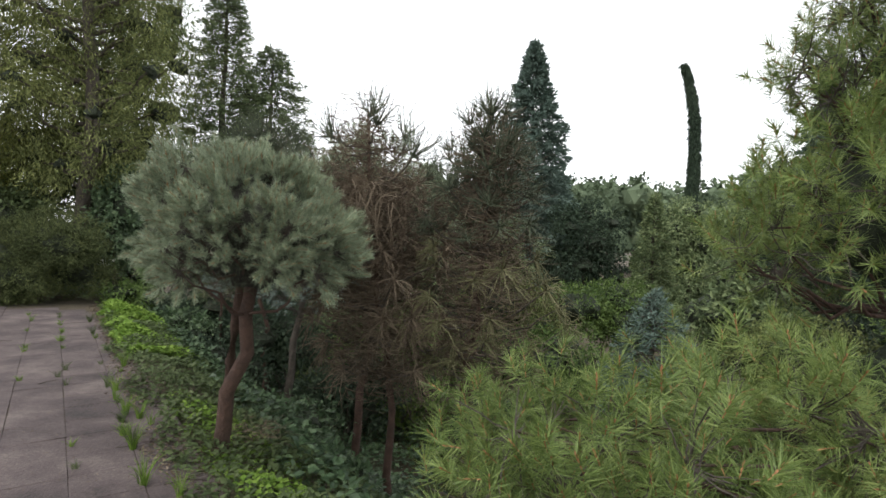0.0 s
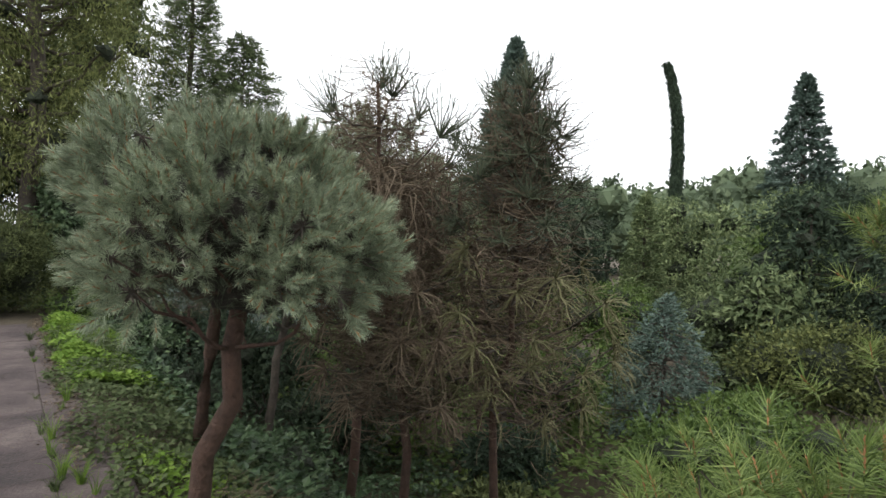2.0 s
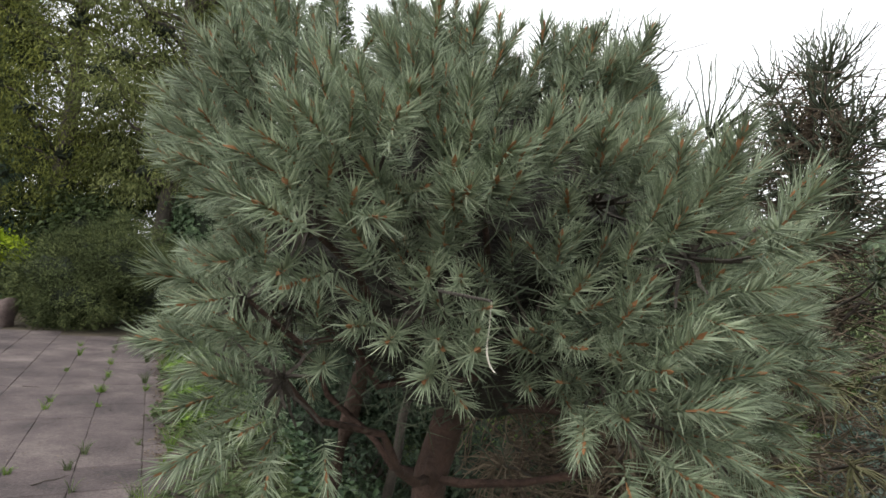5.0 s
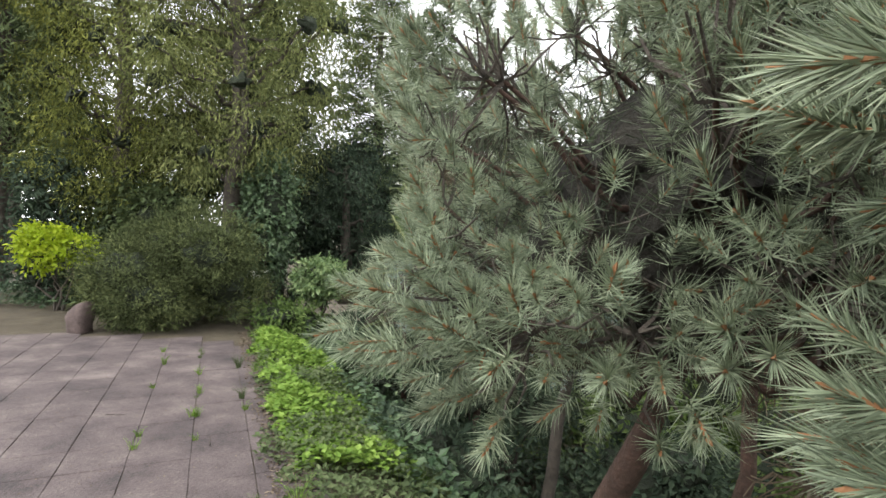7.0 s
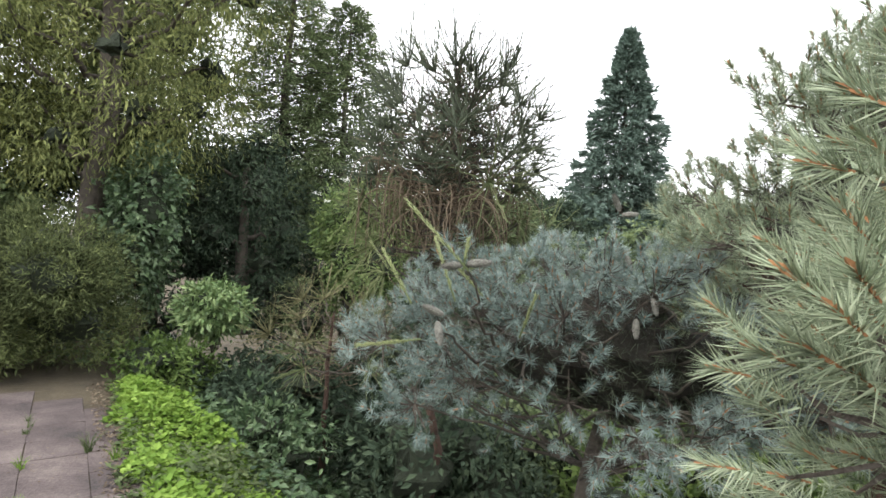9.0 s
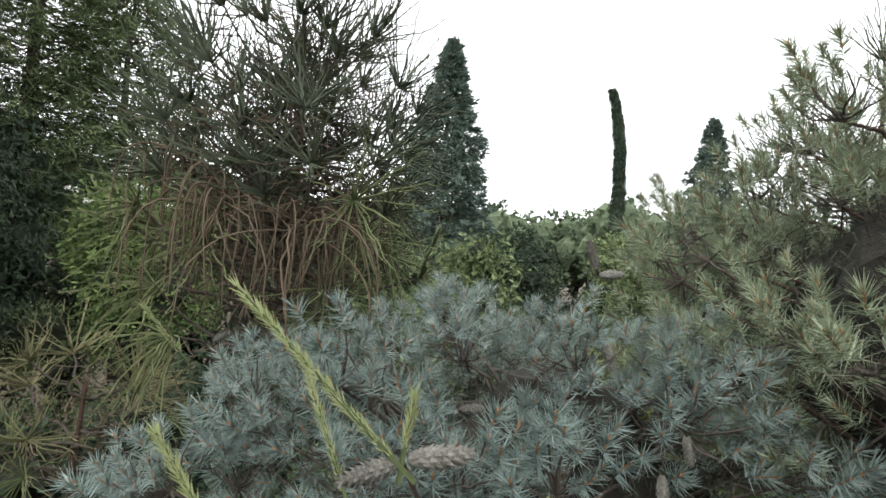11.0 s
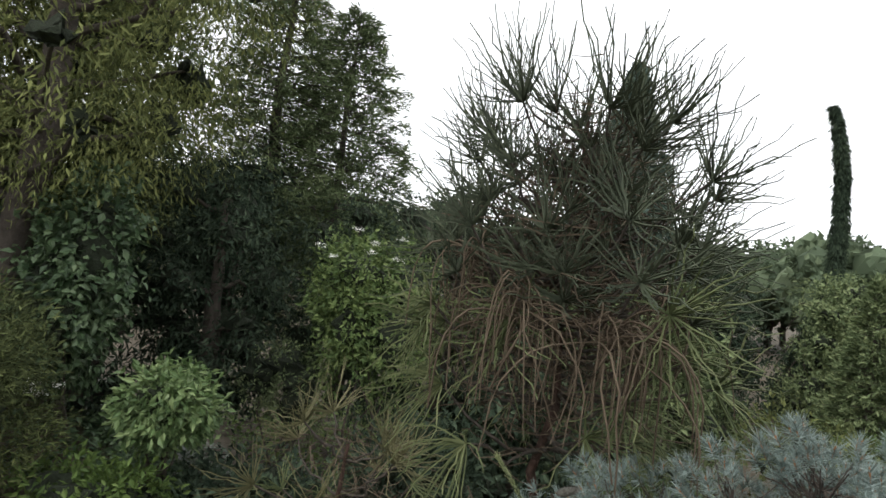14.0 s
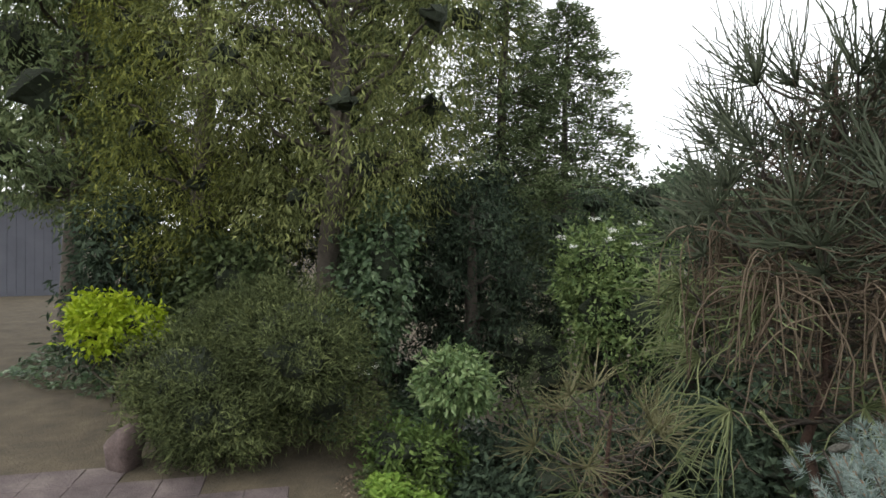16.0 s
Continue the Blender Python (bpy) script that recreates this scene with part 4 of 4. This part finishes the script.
# ground cover
def cover(name, label, mat, urange, vrange, n, L, W, hmax, seed, droop=0.0, dense=1.5, y_most=10.6, y_least=-99, ragged=0.16):
    g = np.random.default_rng(seed)
    u = urange[0] + (urange[1] - urange[0]) * g.random(n)
    v = vrange[0] + (vrange[1] - vrange[0]) * g.random(n)
    v = v + ragged * np.array([noise.noise(Vector((a * 1.7, seed, 0.3))) + 0.5 * noise.noise(Vector((a * 5, seed, 3.3))) for a in u])
    x, y = xy(u, v)
    lump = np.array([noise.noise(Vector((a * dense, b * dense, seed))) for a, b in zip(x, y)])
    edge = np.clip(np.minimum(v - min(vrange), max(vrange) - v) / 0.15, 0.3, 1)
    h = hmax * (0.55 + 0.7 * lump) * (0.35 + 0.65 * g.random(n)) * edge
    keep = (h > 0.01) & (y < y_most) & (y > y_least)
    x, y, h = x[keep], y[keep], h[keep]
    m = len(x)
    P = np.stack([x, y, ground_z(x, y) + h], 1)
    a = g.random(m) * 2 * math.pi
    D = np.stack([np.cos(a), np.sin(a), 0.1 - droop + g.normal(0, 0.3, m)], 1)
    N = unit(np.array([0, 0, 1.0]) + g.normal(0, 0.35, (m, 3)))
    s = 0.55 + 0.8 * g.random(m)
    v1, f1 = blades(P, D, N, L * s, W * s, 0.15)
    pick = g.random(m) < 0.25
    q = P[pick].copy()
    q[:, 2] -= h[pick]
    v2, f2 = spikes(q, P[pick] - q + g.normal(0, 0.02, q.shape), np.maximum(h[pick], 0.02), 0.0018)
    v, f, i = join((v1, f1, 0), (v2, f2, 0))
    return tagged(new(name, soup(v, f, [M[mat]], i)), label, "ground cover", kind="stuff")


cover("nettle_patch", "bright green low leafy plants along the path edge", "fresh", (4.0, 8.4), (-0.03, -1.0), 17000, 0.055, 0.038, 0.26, 1)
cover("bank_plants", "mixed dull green plants on the bank", "bank", (-2.5, 8.6), (0.02, -1.9), 30000, 0.05, 0.028, 0.24, 2)
cover("bank_ivy", "dark ivy and brambles on the falling bank", "ivy", (-3, 13.5), (-0.7, -4.8), 34000, 0.08, 0.048, 0.45, 3, y_most=40)
cover("fresh_plants", "fresh green seedlings on the near bank", "fresh", (-1.2, 2.2), (-0.15, -0.9), 3200, 0.045, 0.03, 0.16, 4)
cover("lower_plants", "green undergrowth on the lower ground", "bush", (-6, 17), (-3.8, -11), 34000, 0.12, 0.065, 0.5, 6, y_most=40)
cover("shade_ivy", "dark ivy on the ground under the tall trees", "ivy", (7.6, 15), (-3.5, 5), 16000, 0.09, 0.055, 0.3, 8, y_most=40, y_least=10.4)
cover("leaf_litter", "dry leaf litter beside the path", "litter", (-1, 8.6), (0.2, -0.3), 9000, 0.03, 0.014, 0.045, 5)


for jv, jn in ((0.19, 2600), (0.56, 1500), (0.93, 1300), (1.3, 600)):
    cover("joint_moss", "moss, crumbs and dry bits along a paving joint", "bank" if jn > 2000 else "litter", (-0.5, 8.4), (jv - 0.035, jv + 0.035), jn, 0.016, 0.009, 0.014, int(jv * 100), y_most=9.2, dense=3.0, ragged=0.03)


cover("path_debris", "dry crumbs and bits of litter strewn along the edge of the paving", "litter", (-1, 8.4), (0.0, 1.15), 7000, 0.016, 0.009, 0.010, 91, y_most=9.2, dense=3.5, ragged=0.25)


# grass in the joints
def grass_tuft(x, y, z, n, h, seed, mat="bank"):
    g = np.random.default_rng(seed)
    a = g.random(n) * 2 * math.pi
    k = 4
    s = np.linspace(0, 1, k)
    L = h * (0.5 + 0.7 * g.random(n))
    o = L * (0.2 + 0.6 * g.random(n))
    C = np.zeros((n, k, 3))
    r0 = 0.02 * g.random(n)
    C[:, :, 0] = (np.cos(a) * r0)[:, None] + (np.cos(a) * o)[:, None] * (s ** 1.6)[None]
    C[:, :, 1] = (np.sin(a) * r0)[:, None] + (np.sin(a) * o)[:, None] * (s ** 1.6)[None]
    C[:, :, 2] = L[:, None] * np.sin(s * 1.4)[None]
    v, f = tubes(C, np.broadcast_to((0.0024 * (1 - 0.8 * s))[None], (n, k)), 3)
    ob = new("grass_tuft", soup(v, f, [M[mat]]))
    ob.location = (x, y, z)
    return tagged(ob, "tuft of green grass growing in a joint of the paving", "grass tuft", "grass in the joints")


g = np.random.default_rng(44)
for k in range(46):
    jv = [0.19, 0.19, 0.56, 0.56, 0.93, 0.04][k % 6]
    u = 0.1 + 7.6 * g.random()
    x, y = xy(u, jv + g.normal(0, 0.02))
    if y < 9.0:
        grass_tuft(x, y, -0.01, int(12 + 30 * g.random() * (1.6 if jv < 0.3 else 0.7)), 0.05 + 0.10 * g.random() * (1.5 if jv < 0.3 else 0.6), 500 + k, "fresh" if k % 3 else "bank")
n = 1500
u, v = 8 * g.random(n) - 0.5, 3.2 * g.random(n) ** 1.5
x, y = xy(u, v)
ok = y < 9.2
x, y = x[ok], y[ok]
a = g.random(len(x)) * 6.28
fv, ff = blades(np.stack([x, y, 0 * x + 0.008], 1), np.stack([np.cos(a), np.sin(a), 0.05 + 0 * a], 1), unit(np.array([0, 0, 1.0]) + g.normal(0, 0.2, (len(x), 3))), 0.012 + 0.025 * g.random(len(x)) ** 2, 0.008, 0.1)
tagged(new("fallen_leaves", soup(fv, ff, [M["litter"]])), "small pale fallen leaves scattered on the paving", "fallen leaves", kind="stuff")


g = np.random.default_rng(66)
hx, hy = xy(0.95, -0.62)
n = 110
P = np.stack([hx + g.normal(0, 0.12, n), hy + g.normal(0, 0.10, n), float(ground_z(hx, hy)) + 0.10 + 0.10 * g.random(n)], 1)
v, f = spikes(P, rand_dirs(n, g) * np.array([1, 1, 0.35]), 0.10 + 0.12 * g.random(n), 0.0026)
tagged(new("dry_straw", soup(v, f, [M["litter"]])), "small heap of dry brown straw lying on the bank", "dry straw", kind="stuff")
for k, (u, v0, a, L) in enumerate([(0.35, 0.10, 0.4, 0.34), (0.55, 0.05, 0.7, 0.22), (1.1, 0.28, 0.2, 0.16), (3.1, 0.75, 1.2, 0.2), (4.6, 0.45, 2.2, 0.18), (5.5, 1.2, 0.3, 0.15)]):
    x, y = xy(u, v0)
    line = bend((0, 0, 0), (math.cos(a) * L, math.sin(a) * L, 0.006), 6, 0, 0.05, 30 + k)
    line[:, 2] = np.abs(line[:, 2]) * 0.3
    v, f = tubes([line], [np.linspace(0.004, 0.0015, 6)], 5)
    ob = new("fallen_twig", soup(v, f, [M["bark_grey"]], smooth=True))
    ob.location = (x, y, 0.006)
    tagged(ob, "dry brown twig lying on the paving", "twig", "twigs on the paving")


# cones and spring shoots of the blue pine
def cone_arrays(length=0.085, radius=0.017, rows=11, seed=0):
    g = np.random.default_rng(seed)
    V, F = [], []
    s = np.linspace(0, 1, 10)
    prof = radius * np.sin(np.clip(s * 2.7 + 0.35, 0, math.pi - 0.08)) ** 0.7
    cv, cf = tubes([np.stack([0 * s, 0 * s, s * length], 1)], [prof * 0.85], 8)
    sc = []
    for r in range(rows):
        z = length * (r + 0.5) / rows
        rad = np.interp(z / length, s, prof)
        for q in range(7):
            a = q * 2 * math.pi / 7 + r * 0.45
            d = np.array([math.cos(a), math.sin(a), 0])
            sc.append((d * rad * 0.75 + np.array([0, 0, z - 0.004]), d))
    P, O = np.array([p for p, d in sc]), np.array([d for p, d in sc])
    bv, bf = blades(P, O * 0.45 + np.array([0, 0, 1.0]), O, 0.016, 0.015, -0.25)
    return join((cv, cf, 0), (bv, bf, 0))


cone_mesh = soup(*cone_arrays()[:2], [M["cone"]], smooth=False)


def cone_at(p, d, s=1.0):
    ob = new("pine_cone", cone_mesh)
    ob.matrix_basis = Matrix.LocRotScale(Vector(p), Vector(d).to_track_quat("Z", "Y"), Vector((s, s, s)))
    return tagged(ob, "closed grey-green pine cone on the blue pine", "pine cone", "cones on the blue pine")


g = np.random.default_rng(90)
for p, d in [((-2.865, 6.57, 1.555), (-0.9, -0.25, -0.12)), ((-2.85, 6.57, 1.56), (0.95, -0.2, 0.12)), ((-2.95, 6.55, 1.33), (0.2, -0.3, -1)), ((-2.93, 6.6, 1.35), (-0.8, 0, 0.3)),
             ((-2.0, 7.3, 1.64), (0.2, -0.3, -0.9)), ((-2.04, 7.3, 1.85), (0.9, -0.2, 0.1)), ((-2.05, 7.3, 1.87), (-0.4, 0, 0.9)),
             ((-2.45, 7.2, 1.45), (-0.9, -0.3, 0.1)), ((-2.05, 6.95, 1.35), (0, -0.2, -1)), ((-1.98, 6.95, 1.45), (0.3, 0, -1)), ((-3.2, 7.9, 1.5), (0.4, -0.5, 0.4))]:
    cone_at(p, d, 0.9 + 0.25 * g.random())


def long_shoot(p, d, length, seed):
    """A pale spring shoot with short needles pressed to it."""
    g = np.random.default_rng(seed)
    d = unit(np.array([d], float))[0]
    n = int(90 + 900 * length)
    s = g.random(n) ** 0.8
    P = d * (s * length)[:, None]
    D = unit(d + rand_dirs(n, g) * 0.5)
    v1, f1 = spikes(P, D, 0.026 * (0.6 + 0.6 * g.random(n)), 0.0015)
    v2, f2 = tubes([np.stack([d * q for q in np.linspace(-0.04, length, 6)])], [np.linspace(0.0045, 0.0025, 6)], 5)
    v, f, i = join((v1, f1, 0), (v2, f2, 1))
    ob = new("young_shoot", soup(v, f, [M["shoot_pale"], M["whip_green"]], i))
    ob.location = p
    return tagged(ob, "pale yellow-green young pine shoot", "pine shoot", "young shoots on the blue pine")


for k, (p, d, L) in enumerate([((-2.87, 6.56, 1.56), (-0.75, 0.1, 0.75), 0.33), ((-3.08, 6.6, 1.42), (-0.5, 0.1, 0.8), 0.2), ((-2.9, 6.75, 1.43), (-0.35, 0.1, 0.9), 0.24), ((-2.86, 6.56, 1.57), (0.1, 0, 1), 0.08),
                               ((-3.05, 6.55, 1.25), (-0.9, 0, -0.15), 0.2), ((-2.6, 6.7, 1.3), (0.2, -0.3, 0.8), 0.16), ((-3.3, 7.9, 1.45), (-0.5, -0.3, 0.7), 0.22), ((-2.75, 7.0, 1.4), (-0.6, -0.3, 0.6), 0.2)]):
    long_shoot(p, d, L, 700 + k)

for k, (p, q) in enumerate([((-2.25, 7.5, 1.2), (-2.045, 7.3, 1.87)), ((-2.7, 6.85, 1.2), (-2.86, 6.57, 1.56)), ((-2.75, 7.0, 1.1), (-2.95, 6.58, 1.34)), ((-2.2, 7.2, 1.15), (-2.0, 6.97, 1.42)),
                             ((-3.0, 7.8, 1.1), (-3.22, 7.9, 1.5)), ((-2.3, 7.3, 1.1), (-2.44, 7.2, 1.46))]):
    v, f = ends([np.zeros(3)], [np.subtract(q, p)], 0.008, 0.0035, 7, 6, 0.06, 40 + k)
    ob = new("bare_branch", soup(v, f, [M["bark_grey"]], smooth=True))
    ob.location = p
    tagged(ob, "thin bare branch tip carrying cones on the blue pine", "branch", "cone-bearing branch tips")

# hanging seed thread on the dwarf pine
hook = thing("hanging_twig", (-1.137, 2.64, 1.475), "thin pale thread with a curled dry tip hanging from the pine", "twig")
v, f = tubes([np.array([[0, 0, 0.0], [0.001, 0, -0.04], [0, 0, -0.075]])], [np.array([0.0005, 0.0005, 0.0006])], 5)
part("thread", soup(v, f, [M["thread"]]), hook)
a = np.linspace(0, 2.2, 9)
v, f = tubes([np.stack([0.012 - 0.012 * np.cos(a), 0 * a, -0.075 - 0.02 * np.sin(a * 0.9) - 0.012 * a], 1)], [np.array([0.0008, 0.0016, 0.002, 0.002, 0.0016, 0.0016, 0.0012, 0.0012, 0.0005])], 6)
part("curled_tip", soup(v, f, [M["thread"]], smooth=True), hook)
v, f = ends([np.zeros(3)], [np.array([-0.30, 1.7, 0.10])], 0.003, 0.010, 6, 5, 0.02, 77)
part("twig", soup(v, f, [M["bark_grey"]], smooth=True), hook, "thin grey brown twig")
hook.scale = (0.5, 0.5, 0.5)

# white flower heads
g = np.random.default_rng(71)
for c, n, r in (((-4.45, 12.0, 2.35), 7, 0.35), ((-6.7, 10.9, 0.75), 4, 0.12)):
    for k in range(n):
        m = 40
        P = g.normal(0, 0.03, (m, 3)) * np.array([1, 1, 0.4])
        v, f = blades(P, rand_dirs(m, g), unit(np.array([0, 0, 1.0]) + g.normal(0, 0.3, (m, 3))), 0.018, 0.016)
        ob = new("flower_head", soup(v, f, [M["petal"]]))
        ob.location = np.array(c) + g.normal(0, r, 3) * np.array([1, 0.3, 0.35])
        tagged(ob, "flat white flower head on the shrub", "flower head", "white flower heads", "stuff")

# ---- paving ----
g = np.random.default_rng(12)
SL = 0.37


def slab_mesh(k):
    bm = bmesh.new()
    a, t = SL / 2 - 0.0012, 0.05
    top = [bm.verts.new((x, y, 0)) for x, y in ((-a + 0.003, -a + 0.003), (a - 0.003, -a + 0.003), (a - 0.003, a - 0.003), (-a + 0.003, a - 0.003))]
    mid = [bm.verts.new((x, y, -0.006)) for x, y in ((-a, -a), (a, -a), (a, a), (-a, a))]
    low = [bm.verts.new((x, y, -t)) for x, y in ((-a, -a), (a, -a), (a, a), (-a, a))]
    for v in top + mid:
        v.co.x += g.normal(0, 0.002)
        v.co.y += g.normal(0, 0.002)
    bm.faces.new(top)
    for i in range(4):
        j = (i + 1) % 4
        bm.faces.new((mid[i], mid[j], top[j], top[i]))
        bm.faces.new((low[i], low[j], mid[j], mid[i]))
    me = bpy.data.meshes.new("slab")
    bm.to_mesh(me)
    bm.free()
    me.materials.append(M["slab"])
    return me


paving = tagged(new("pavement"), "worn pinkish grey concrete paving with weeds in the joints", kind="structure")
slabs = [slab_mesh(k) for k in range(4)]
ang = math.atan2(ALONG[1], ALONG[0])
spots = []
for i in range(-12, 26):
    for j in range(0, 16):
        u, v = (i + 0.5) * SL, 0.19 - SL / 2 + j * SL
        x, y = xy(u, v)
        if y < 9.35 - 0.05 * j and x > -9.2:
            spots.append((abs(u - 3.5) + v * 1.4, x, y))
spots.sort()
rest = []
for n, (_, x, y) in enumerate(spots):
    m = pose(x, y, 0.001 + g.normal(0, 0.0012), g.normal(0, 0.12), g.normal(0, 0.12), math.degrees(ang) + g.normal(0, 0.3))
    if n < 300:
        ob = new("paving_slab", slabs[n % 4])
        ob.parent = paving
        ob.matrix_basis = m
    else:
        me = slabs[n % 4]
        rest.append((np.array([(m @ v.co)[:] for v in me.vertices]), np.array([p.vertices[:] for p in me.polygons]), 0))
v, f, i = join(*rest)
ob = new("far_slabs", soup(v, f, [M["slab"]], i))
ob.parent = paving
tagged(ob, kind="stuff")
